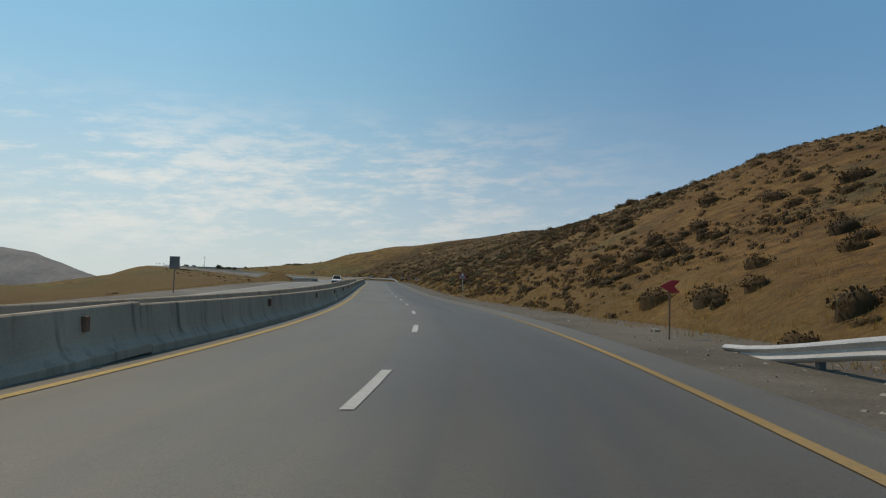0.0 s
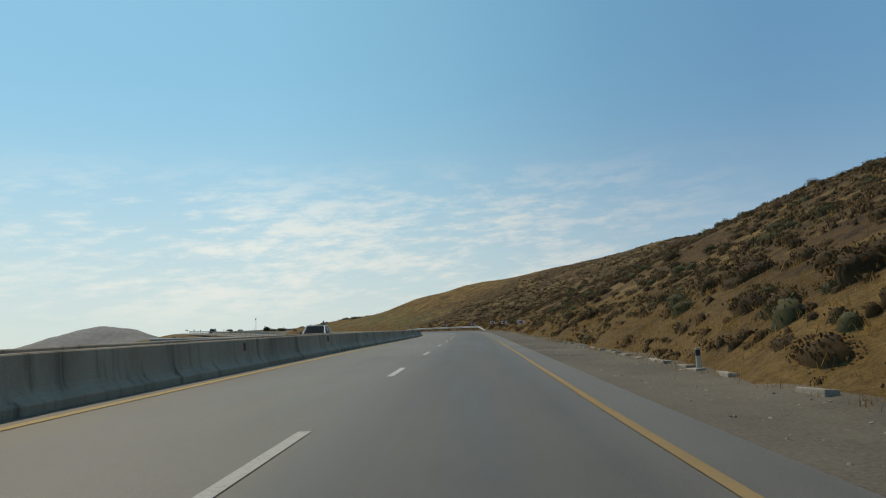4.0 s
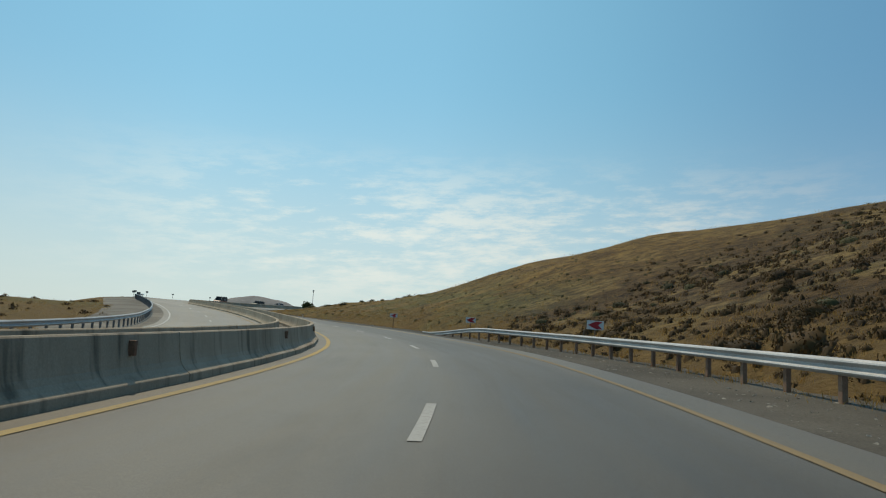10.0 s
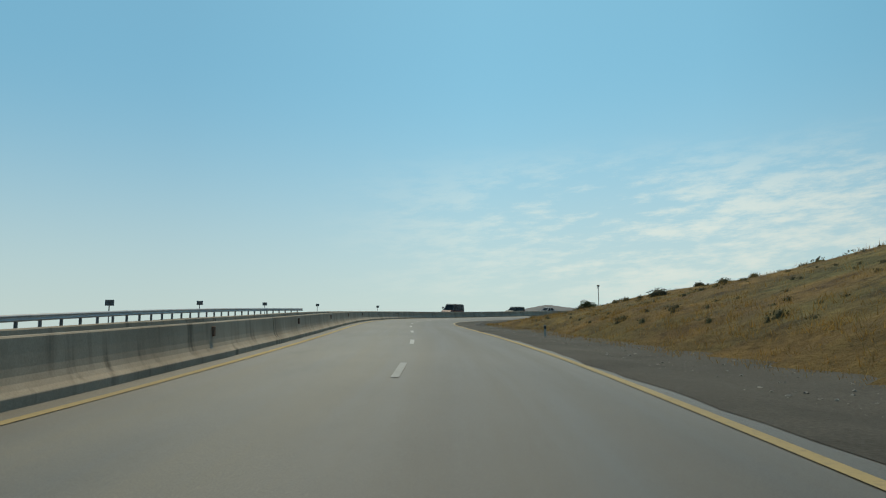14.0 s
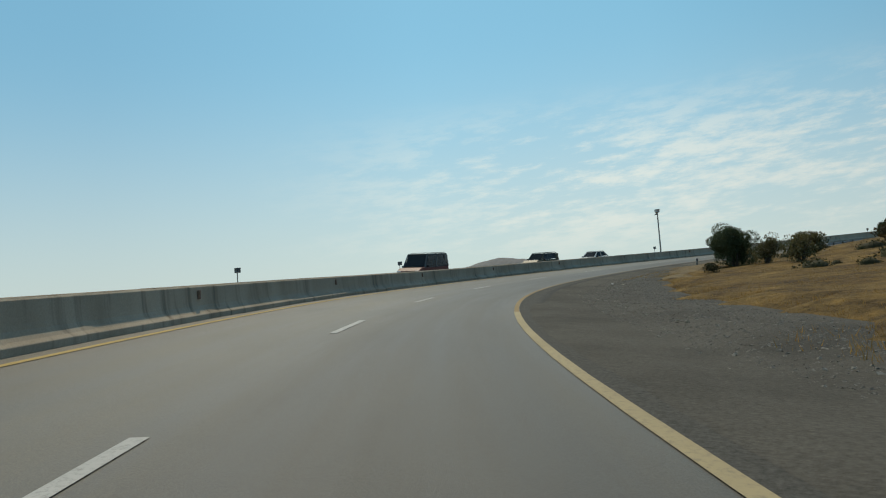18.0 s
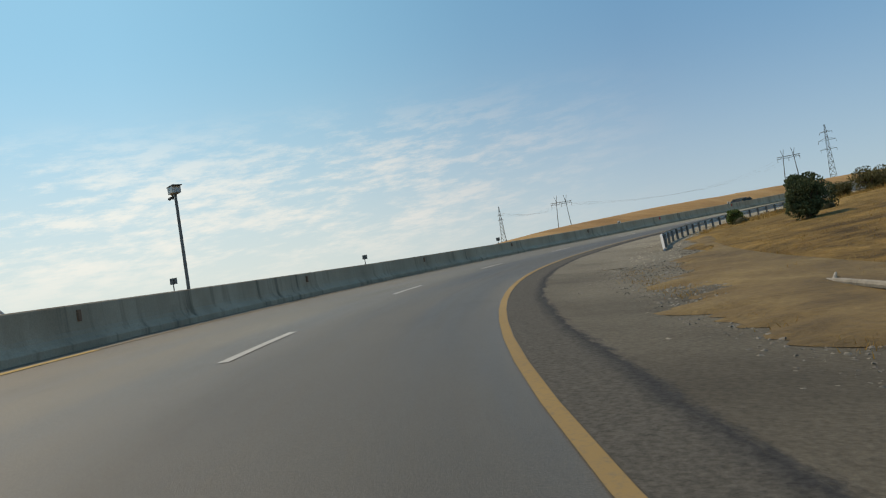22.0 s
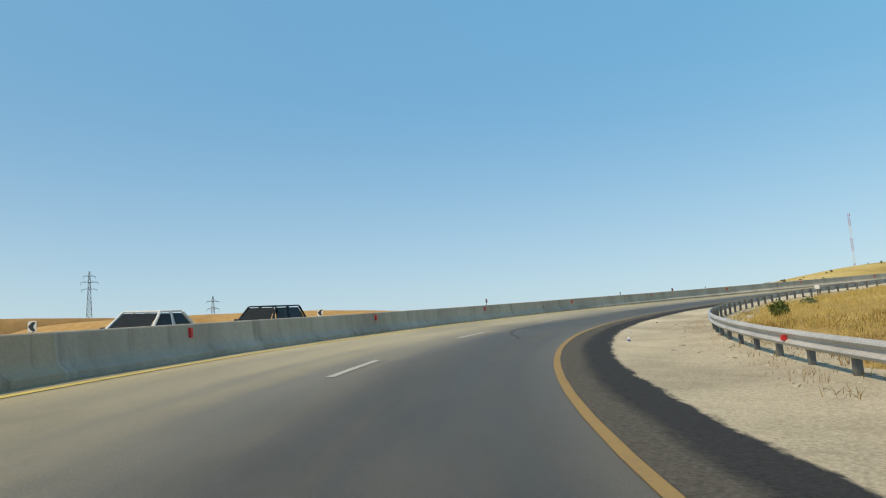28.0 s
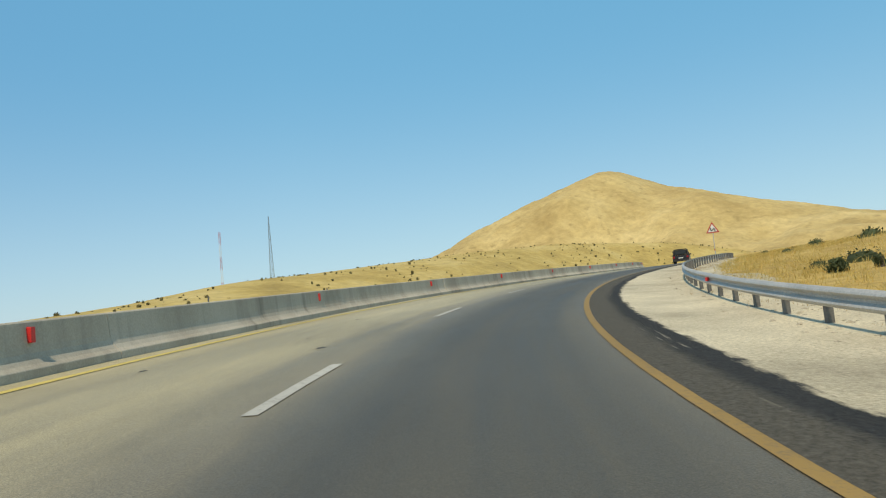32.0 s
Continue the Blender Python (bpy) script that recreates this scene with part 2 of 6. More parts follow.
def make_asphalt(name, base, lane_dark):
    """Worn asphalt: u runs across the road, v along it, in metres."""
    m, nt, lk, b = material(name, 0.6, 0.0, 0.46)
    uv = nt.new("ShaderNodeUVMap")
    sep = nt.new("ShaderNodeSeparateXYZ")
    lk.new(uv.outputs[0], sep.inputs[0])
    patch = noise_out(nt, lk, 0.055, 5.0, 0.6)
    streak = noise_out(nt, lk, 1.0, 5.0, 0.65, uv.outputs[0], (1.3, 0.045, 1.0))
    grit = noise_out(nt, lk, 70.0, 3.0, 0.75)
    blot = noise_out(nt, lk, 0.5, 6.0, 0.7, uv.outputs[0], (1.0, 0.22, 1.0))
    c = ramp(nt, lk, patch, [(0.32, tuple(x * 0.82 for x in base)), (0.68, tuple(x * 1.16 for x in base))])
    c = mixc(nt, lk, 1.0, c, ramp(nt, lk, streak, [(0.3, (0.78, 0.78, 0.79)), (0.7, (1.16, 1.15, 1.12))]), 'MULTIPLY')
    c = mixc(nt, lk, 1.0, c, ramp(nt, lk, grit, [(0.3, (0.58,) * 3), (0.5, (0.95,) * 3), (0.7, (1.5, 1.48, 1.44))]), 'MULTIPLY')
    c = mixc(nt, lk, 1.0, c, ramp(nt, lk, blot, [(0.3, (0.78,) * 3), (0.45, (0.98,) * 3), (0.7, (1.1, 1.1, 1.08))]), 'MULTIPLY')
    # pale fast lane, rubber-darkened slow lane
    lane = ramp(nt, lk, nt_div(nt, lk, sep.outputs[0], 9.5, 0.5), [(0.0, (1.25, 1.24, 1.2)), (0.4, (1.2, 1.19, 1.15)), (0.5, (1.05,) * 3), (0.6, (lane_dark,) * 3), (0.82, (lane_dark * 0.97,) * 3), (0.92, (1.08,) * 3)])
    c = mixc(nt, lk, 1.0, c, lane, 'MULTIPLY')
    # dustier inner lane towards the end of the bend
    drift = nt.new("ShaderNodeMath")
    drift.operation = 'MULTIPLY_ADD'
    lk.new(noise_out(nt, lk, 0.5, 6.0, 0.7, uv.outputs[0], (0.7, 0.3, 1.0)), drift.inputs[0])
    drift.inputs[1].default_value = 2.4
    lk.new(sep.outputs[0], drift.inputs[2])
    dusty = ramp(nt, lk, nt_div(nt, lk, drift.outputs[0], 9.5, 0.374), [(0.0, (3.1, 3.05, 2.65)), (0.34, (2.7, 2.65, 2.3)), (0.5, (1.8, 1.77, 1.65)), (0.64, (1.12,) * 3), (1.0, (1.2,) * 3)])
    mr = nt.new("ShaderNodeMapRange")
    lk.new(sep.outputs[1], mr.inputs[0])
    mr.inputs[1].default_value, mr.inputs[2].default_value = 470.0, 540.0
    c = mixc(nt, lk, mr.outputs[0], c, mixc(nt, lk, 1.0, c, dusty, 'MULTIPLY'))
    lk.new(c, b.inputs["Base Color"])
    lk.new(ramp(nt, lk, streak, [(0.3, (0.51,) * 3), (0.7, (0.65,) * 3)]), b.inputs["Roughness"])
    bump(nt, lk, b, grit, 0.35, 0.012)
    return m


def nt_div(nt, lk, v, k, add=0.0):
    n = nt.new("ShaderNodeMath")
    n.operation = 'MULTIPLY_ADD'
    lk.new(v, n.inputs[0])
    n.inputs[1].default_value, n.inputs[2].default_value = 1.0 / k, add
    return n.outputs[0]


def make_ground():
    """Dry hillside: ochre grass and earth with paler scars and grey-green patches."""
    m, nt, lk, b = material("dry_ground", 0.95, 0.0, 0.2)
    big = noise_out(nt, lk, 0.022, 6.0, 0.62)
    mid = noise_out(nt, lk, 0.28, 6.0, 0.65)
    sm = noise_out(nt, lk, 3.2, 5.0, 0.7)
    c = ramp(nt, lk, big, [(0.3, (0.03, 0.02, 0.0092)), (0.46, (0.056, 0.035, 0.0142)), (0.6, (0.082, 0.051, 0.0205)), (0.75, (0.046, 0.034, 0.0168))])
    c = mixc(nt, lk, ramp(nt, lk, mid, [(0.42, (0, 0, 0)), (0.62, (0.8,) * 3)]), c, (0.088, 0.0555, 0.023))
    pale = noise_out(nt, lk, 0.13, 5.0, 0.65)
    c = mixc(nt, lk, ramp(nt, lk, pale, [(0.5, (0, 0, 0)), (0.6, (0.9,) * 3)]), c, (0.17, 0.122, 0.053))
    green = noise_out(nt, lk, 0.06, 4.0, 0.6, stretch=(1.0, 1.7, 1.0))
    c = mixc(nt, lk, ramp(nt, lk, green, [(0.58, (0, 0, 0)), (0.72, (0.55,) * 3)]), c, (0.062, 0.064, 0.033))
    tuft = noise_out(nt, lk, 0.95, 5.0, 0.72)
    c = mixc(nt, lk, 1.0, c, ramp(nt, lk, tuft, [(0.36, (0.42, 0.40, 0.40)), (0.48, (0.92, 0.9, 0.86)), (0.64, (1.5, 1.42, 1.25))]), 'MULTIPLY')
    c = mixc(nt, lk, 1.0, c, ramp(nt, lk, sm, [(0.3, (0.55, 0.55, 0.55)), (0.7, (1.36, 1.32, 1.22))]), 'MULTIPLY')
    # barer ochre slope where the hill begins
    pos0 = nt.new("ShaderNodeNewGeometry")
    sp0 = nt.new("ShaderNodeSeparateXYZ")
    lk.new(pos0.outputs["Position"], sp0.inputs[0])
    bare = nt.new("ShaderNodeMapRange")
    lk.new(sp0.outputs[1], bare.inputs[0])
    bare.inputs[1].default_value, bare.inputs[2].default_value = 105.0, 50.0
    bare.inputs[3].default_value, bare.inputs[4].default_value = 0.0, 0.72
    ochre = ramp(nt, lk, mid, [(0.32, (0.105, 0.057, 0.0195)), (0.5, (0.162, 0.09, 0.03)), (0.68, (0.215, 0.13, 0.047))])
    ochre = mixc(nt, lk, ramp(nt, lk, green, [(0.54, (0, 0, 0)), (0.66, (0.7,) * 3)]), ochre, (0.078, 0.074, 0.035))
    ochre = mixc(nt, lk, 1.0, ochre, ramp(nt, lk, sm, [(0.3, (0.7, 0.7, 0.7)), (0.7, (1.25, 1.22, 1.15))]), 'MULTIPLY')
    ochre = mixc(nt, lk, 1.0, ochre, ramp(nt, lk, tuft, [(0.36, (0.5, 0.46, 0.44)), (0.47, (0.96, 0.95, 0.92)), (0.64, (1.25, 1.2, 1.1))]), 'MULTIPLY')
    c = mixc(nt, lk, bare.outputs[0], c, ochre)
    # u beside, v along the road
    uv = nt.new("ShaderNodeTexCoord")
    su = nt.new("ShaderNodeSeparateXYZ")
    lk.new(uv.outputs["UV"], su.inputs[0])
    # grassier ochre and olive slope where the hill runs out
    soft = nt.new("ShaderNodeMapRange")
    lk.new(su.outputs[1], soft.inputs[0])
    soft.inputs[1].default_value, soft.inputs[2].default_value = 262.0, 278.0
    soft.inputs[3].default_value, soft.inputs[4].default_value = 0.0, 0.8
    meadow = ramp(nt, lk, mid, [(0.34, (0.085, 0.052, 0.019)), (0.5, (0.162, 0.104, 0.034)), (0.66, (0.235, 0.153, 0.051))])
    low = nt.new("ShaderNodeMapRange")
    lk.new(su.outputs[0], low.inputs[0])
    low.inputs[1].default_value, low.inputs[2].default_value = 27.0, 17.0
    near = nt.new("ShaderNodeMapRange")
    lk.new(su.outputs[1], near.inputs[0])
    near.inputs[1].default_value, near.inputs[2].default_value = 350.0, 318.0
    moss = mixc(nt, lk, 1.0, ramp(nt, lk, green, [(0.4, (0, 0, 0)), (0.52, (0.85,) * 3)]), low.outputs[0], 'MULTIPLY')
    moss = mixc(nt, lk, 1.0, moss, near.outputs[0], 'MULTIPLY')
    meadow = mixc(nt, lk, moss, meadow, (0.1, 0.104, 0.04))
    meadow = mixc(nt, lk, 1.0, meadow, ramp(nt, lk, sm, [(0.3, (0.72, 0.72, 0.72)), (0.7, (1.22, 1.2, 1.14))]), 'MULTIPLY')
    meadow = mixc(nt, lk, 1.0, meadow, ramp(nt, lk, tuft, [(0.36, (0.44, 0.41, 0.4)), (0.47, (0.9, 0.88, 0.85)), (0.64, (1.4, 1.32, 1.15))]), 'MULTIPLY')
    c = mixc(nt, lk, soft.outputs[0], c, meadow)
    # thatch of dry grass along the foot of the slope
    off = nt.new("ShaderNodeMath")
    off.operation = 'MULTIPLY_ADD'
    lk.new(noise_out(nt, lk, 0.35, 5.0, 0.65), off.inputs[0])
    off.inputs[1].default_value = 16.0
    lk.new(su.outputs[0], off.inputs[2])
    foot = nt.new("ShaderNodeMapRange")
    lk.new(off.outputs[0], foot.inputs[0])
    foot.inputs[1].default_value, foot.inputs[2].default_value = 21.5, 16.5
    foot.inputs[3].default_value, foot.inputs[4].default_value = 0.0, 0.85
    ends = nt.new("ShaderNodeMapRange")
    lk.new(su.outputs[1], ends.inputs[0])
    ends.inputs[1].default_value, ends.inputs[2].default_value = 330.0, 300.0
    share = nt.new("ShaderNodeMath")
    share.operation = 'MULTIPLY'
    lk.new(foot.outputs[0], share.inputs[0])
    lk.new(ends.outputs[0], share.inputs[1])
    thatch = ramp(nt, lk, sm, [(0.3, (0.082, 0.05, 0.016)), (0.55, (0.14, 0.088, 0.029)), (0.75, (0.19, 0.124, 0.044))])
    c = mixc(nt, lk, share.outputs[0], c, thatch)
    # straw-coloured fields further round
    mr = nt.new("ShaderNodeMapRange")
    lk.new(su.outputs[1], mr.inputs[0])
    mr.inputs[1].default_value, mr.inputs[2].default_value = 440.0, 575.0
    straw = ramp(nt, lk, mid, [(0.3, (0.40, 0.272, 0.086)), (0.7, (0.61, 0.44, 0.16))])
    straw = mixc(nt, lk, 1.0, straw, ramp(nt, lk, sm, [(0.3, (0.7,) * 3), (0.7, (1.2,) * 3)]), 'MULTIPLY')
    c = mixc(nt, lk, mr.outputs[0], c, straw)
    lk.new(c, b.inputs["Base Color"])
    bump(nt, lk, b, sm, 0.8, 0.25)
    return m


asphalt = make_asphalt("asphalt", (0.104, 0.094, 0.0735), 0.68)
asphalt_far = make_asphalt("asphalt_opposite", (0.142, 0.13, 0.105), 0.95)
def make_verge(name, tar=False):
    """Stony verge: u across, v along the road; grey dust, then brown rubble, then pale stones, some of it spilt with tar."""
    m, nt, lk, b = material(name, 0.95, 0.0, 0.2)
    uv = nt.new("ShaderNodeUVMap")
    sep = nt.new("ShaderNodeSeparateXYZ")
    lk.new(uv.outputs[0], sep.inputs[0])
    along = ramp(nt, lk, nt_div(nt, lk, sep.outputs[1], 800.0), [(0.22, (0.125, 0.111, 0.089)), (0.33, (0.074, 0.067, 0.055)), (0.45, (0.096, 0.087, 0.072)), (0.49, (0.08, 0.072, 0.058)), (0.535, (0.1, 0.09, 0.071)), (0.58, (0.19, 0.175, 0.14)), (0.64, (0.36, 0.32, 0.245)), (0.72, (0.47, 0.425, 0.33)), (1.0, (0.47, 0.425, 0.33))])
    big = noise_out(nt, lk, 0.22, 6.0, 0.65)
    sm = noise_out(nt, lk, 19.0, 6.0, 0.75)
    c = mixc(nt, lk, 1.0, along, ramp(nt, lk, big, [(0.3, (0.6, 0.59, 0.57)), (0.5, (0.98, 0.97, 0.94)), (0.7, (1.28, 1.27, 1.23))]), 'MULTIPLY')
    c = mixc(nt, lk, 1.0, c, ramp(nt, lk, sm, [(0.3, (0.6,) * 3), (0.7, (1.4,) * 3)]), 'MULTIPLY')
    if tar:
        def out(u, w1, w2):
            """The offset from the lane line, made ragged by two noises."""
            o = u
            for v, w in ((wide, w1), (fine, w2)):
                n = nt.new("ShaderNodeMath")
                n.operation = 'MULTIPLY_ADD'
                lk.new(v, n.inputs[0])
                n.inputs[1].default_value = w
                k = nt.new("ShaderNodeMath")
                k.operation = 'ADD'
                lk.new(o, n.inputs[2])
                lk.new(n.outputs[0], k.inputs[0])
                k.inputs[1].default_value = -w / 2
                o = k.outputs[0]
            return o

        def between(v, a, b, lo=0.0, hi=1.0):
            n = nt.new("ShaderNodeMapRange")
            lk.new(v, n.inputs[0])
            for i, x in enumerate((a, b, lo, hi)):
                n.inputs[i + 1].default_value = x
            return n.outputs[0]

        def times(*vs):
            o = vs[0]
            for v in vs[1:]:
                n = nt.new("ShaderNodeMath")
                n.operation = 'MULTIPLY'
                lk.new(o, n.inputs[0])
                lk.new(v, n.inputs[1])
                o = n.outputs[0]
            return o
        wide = noise_out(nt, lk, 1.0, 5.0, 0.65, uv.outputs[0], (0.9, 0.12, 1.0))
        fine = noise_out(nt, lk, 1.0, 6.0, 0.72, uv.outputs[0], (5.0, 1.6, 1.0))
        swell = times(between(sep.outputs[1], 462.0, 490.0), between(sep.outputs[1], 568.0, 600.0, 1.0, 0.3))

        def moved(v, k):
            n = nt.new("ShaderNodeMath")
            n.operation = 'MULTIPLY_ADD'
            lk.new(swell, n.inputs[0])
            n.inputs[1].default_value = k
            lk.new(v, n.inputs[2])
            return n.outputs[0]
        rim, core = moved(out(sep.outputs[0], 0.5, 0.45), -0.34), moved(out(sep.outputs[0], 0.4, 0.3), 0.14)
        # grey stony shoulder, a band of black tar along its outer edge, scraped through in thin streaks
        paved = mixc(nt, lk, 1.0, (0.078, 0.0725, 0.061), ramp(nt, lk, sm, [(0.3, (0.5,) * 3), (0.7, (1.6,) * 3)]), 'MULTIPLY')
        tarc = mixc(nt, lk, 1.0, (0.026, 0.027, 0.029), ramp(nt, lk, sm, [(0.35, (0.6,) * 3), (0.7, (1.9, 1.85, 1.75))]), 'MULTIPLY')
        scraped = noise_out(nt, lk, 1.0, 5.0, 0.6, uv.outputs[0], (9.0, 0.22, 1.0))
        tarc = mixc(nt, lk, times(between(scraped, 0.6, 0.68), between(fine, 0.46, 0.56), between(sep.outputs[1], 530.0, 560.0, 0.0, 0.8)), tarc, (0.34, 0.31, 0.25))
        band = times(between(core, 4.3, 4.5), between(sep.outputs[1], 385.0, 440.0, 0.4, 1.0))
        inner = mixc(nt, lk, band, paved, tarc)
        c = mixc(nt, lk, between(rim, 4.63, 4.53), c, inner)
    lk.new(c, b.inputs["Base Color"])
    bump(nt, lk, b, sm, 0.6, 0.03)
    return m


def worn_paint(name, col):
    """Road paint rubbed through to the asphalt in places."""
    m, nt, lk, b = material(name, 0.75, 0.0, 0.3)
    big, sm = noise_out(nt, lk, 0.09, 6.0, 0.65), noise_out(nt, lk, 14.0, 6.0, 0.8)
    c = mixc(nt, lk, 1.0, col, ramp(nt, lk, big, [(0.3, (0.7,) * 3), (0.7, (1.15,) * 3)]), 'MULTIPLY')
    c = mixc(nt, lk, ramp(nt, lk, sm, [(0.5, (0.12,) * 3), (0.68, (0.62,) * 3)]), c, (0.1, 0.094, 0.08))
    # long stretches rubbed thin under dust
    rub = noise_out(nt, lk, 0.045, 3.0, 0.55)
    c = mixc(nt, lk, ramp(nt, lk, rub, [(0.46, (0, 0, 0)), (0.62, (0.4,) * 3)]), c, (0.135, 0.124, 0.102))
    lk.new(c, b.inputs["Base Color"])
    bump(nt, lk, b, sm, 0.3, 0.004)
    return m


rubber = speckled("rubbed_rubber", [(0.052, 0.049, 0.042), (0.075, 0.07, 0.06)], 0.8, 60.0, 0.8, 0.004, 0.3)
verge_mat = make_verge("verge_gravel")
tar_mat = make_verge("tar_spill", True)
gravel = speckled("gravel_verge", [(0.085, 0.075, 0.060), (0.14, 0.125, 0.098), (0.22, 0.20, 0.16)], 0.12, 9.0, 0.95, 0.05, 0.9)
ground_mat = make_ground()
concrete = speckled("barrier_concrete", [(0.325, 0.268, 0.198), (0.39, 0.325, 0.243), (0.44, 0.37, 0.28)], 0.5, 28.0, 0.9, 0.006, 0.35, rand=0.05, spec=0.08, stretch=(1.0, 1.0, 0.35), stain=2.0)
pale_concrete = speckled("paler_concrete", [(0.335, 0.298, 0.248), (0.425, 0.388, 0.33), (0.5, 0.462, 0.40)], 0.5, 28.0, 0.9, 0.006, 0.35, rand=0.04, spec=0.08, stretch=(1.0, 1.0, 0.35), stain=1.0)
yellow = worn_paint("yellow_paint", (0.34, 0.215, 0.062))
dusty_yellow = worn_paint("dusty_yellow_paint", (0.2, 0.165, 0.11))
bold_yellow = worn_paint("bold_yellow_paint", (0.52, 0.36, 0.105))
# the worn yellow with sun glare mixed into its colour
glare_paint = worn_paint("glare_paint", (0.45, 0.35, 0.175))
fresh_yellow = worn_paint("fresh_yellow_paint", (0.76, 0.61, 0.17))
white = worn_paint("white_paint", (0.56, 0.55, 0.51))
steel = speckled("galvanised_steel", [(0.36, 0.35, 0.335), (0.5, 0.485, 0.465)], 0.9, 25.0, 0.48, 0.002, 0.15, 0.15)
steel_dark = speckled("weathered_steel", [(0.10, 0.10, 0.10), (0.19, 0.18, 0.17)], 0.6, 25.0, 0.6, 0.002, 0.2, 0.4)
red = plain("red_reflector", (0.62, 0.03, 0.03), 0.35)
red_sign = plain("red_sign_film", (0.42, 0.02, 0.025), 0.4)
white_sign = plain("white_sign_film", (0.66, 0.65, 0.63), 0.4)
black = plain("black_paint", (0.015, 0.015, 0.016), 0.5)
rust = speckled("rusty_post", [(0.17, 0.075, 0.04), (0.29, 0.18, 0.12)], 2.0, 40.0, 0.8, 0.003, 0.3, 0.3)
bark = speckled("bark", [(0.06, 0.045, 0.03), (0.12, 0.09, 0.06)], 3.0, 30.0, 0.9, 0.02, 0.8)
rubble = speckled("dark_rubble", [(0.09, 0.08, 0.066), (0.23, 0.21, 0.175)], 2.0, 22.0, 0.9, 0.01, 0.5)
pale_rubble = speckled("pale_rubble", [(0.30, 0.27, 0.21), (0.46, 0.415, 0.325)], 2.0, 22.0, 0.9, 0.01, 0.5)
stone = speckled("pale_stone", [(0.17, 0.15, 0.12), (0.33, 0.30, 0.245)], 2.0, 22.0, 0.9, 0.01, 0.5, rand=0.15)


def leaf_mat(name, lo, hi, through_share=0.25):
    """Leaves or blades, each of its own tone, that let part of the light through."""
    m, nt, lk, b = material(name, 0.75, 0.0, 0.25)
    g = nt.new("ShaderNodeNewGeometry")
    col = ramp(nt, lk, g.outputs["Random Per Island"], [(0.0, lo), (1.0, hi)])
    lk.new(col, b.inputs["Base Color"])
    thin, both = nt.new("ShaderNodeBsdfTranslucent"), nt.new("ShaderNodeMixShader")
    lk.new(col, thin.inputs["Color"])
    both.inputs[0].default_value = through_share
    lk.new(b.outputs[0], both.inputs[1])
    lk.new(thin.outputs[0], both.inputs[2])
    lk.new(both.outputs[0], nt["Material Output"].inputs["Surface"])
    return m


leaf_green = leaf_mat("olive_leaves", (0.036, 0.05, 0.023), (0.115, 0.14, 0.066))
leaf_shrub = leaf_mat("dry_shrub_leaves", (0.036, 0.0225, 0.009), (0.098, 0.058, 0.02))
leaf_shrub_green = leaf_mat("green_shrub_leaves", (0.037, 0.036, 0.016), (0.105, 0.095, 0.041))
leaf_dusty = leaf_mat("dusty_leaves", (0.07, 0.064, 0.027), (0.175, 0.155, 0.068), 0.35)
leaf_bright = leaf_mat("fresh_leaves", (0.07, 0.10, 0.025), (0.16, 0.20, 0.06))
straw = leaf_mat("dry_grass", (0.21, 0.118, 0.034), (0.42, 0.262, 0.08), 0.5)
straw_gold = leaf_mat("golden_grass", (0.47, 0.325, 0.095), (0.76, 0.555, 0.2), 0.5)


# ---- road alignment: bends, gradients and banking every 30 m ----
S_FIRST, S_STEP = -30.0, 30.0
BEND = [10.85, 6.32, 1.82, -0.06, -0.34, 0.15, 0.17, 2.83, 4.95, 8.19, 3.91, 2.95, 0.26, -5.45, -11.61, -12.86, -12.76, -12.29,
        -12.6, -13.5, -13.03, -9.85, -4.8, 2.6, 6.0, 3.5, 1.5, 0.0, 0.0, 0.0, 0.0]
GRADE = [0.54, 1.37, 1.74, 2.07, 3.1, 2.82, 2.91, 3.04, 2.71, 2.78, 3.58, 4.37, 4.17, 3.74, 3.38, 4.01, 3.59, 4.0, 4.23, 4.34,
        5.02, 5.24, 4.51, 3.79, 3.06, 2.5, 2.1, 2.0, 2.0, 2.0, 2.0]
BANK = [-4.83, -2.8, -0.75, 1.5, 3.02, 2.74, 1.16, -0.83, -2.78, -3.51, -3.01, -0.25, 2.26, 4.27, 6.36, 6.16, 4.76, 4.16, 4.04,
        4.14, 4.48, 2.98, 1.03, -0.73, -1.0, 0.0, 0.0, 0.0, 0.0, 0.0, 0.0]
_ks = S_FIRST + S_STEP * np.arange(len(BEND))
SS = np.arange(-30.0, 870.5, 1.0)
_k, _g, _b = (np.interp(SS, _ks, np.array(v) * f) for v, f in ((BEND, 1e-3), (GRADE, 1e-2), (BANK, 1e-2)))


def _run(v):
    o = np.concatenate([[0.0], np.cumsum((v[1:] + v[:-1]) / 2)])
    return o - o[30]


TH = _run(_k)
_mid = (TH[1:] + TH[:-1]) / 2
CX = np.concatenate([[0.0], np.cumsum(-np.sin(_mid))])
CY = np.concatenate([[0.0], np.cumsum(np.cos(_mid))])
CX, CY, CZ, BK = CX - CX[30], CY - CY[30], _run(_g), _b
ROAD_END = 800.0


def fall(s, d):
    """How far the opposite carriageway lies below the lane's own plane."""
    u, v = np.clip((s - 470.0) / 35.0, 0, 1), np.clip((-d - 5.3) / 1.5, 0, 1)
    return -0.3 * u * u * (3 - 2 * u) * v * v * (3 - 2 * v)


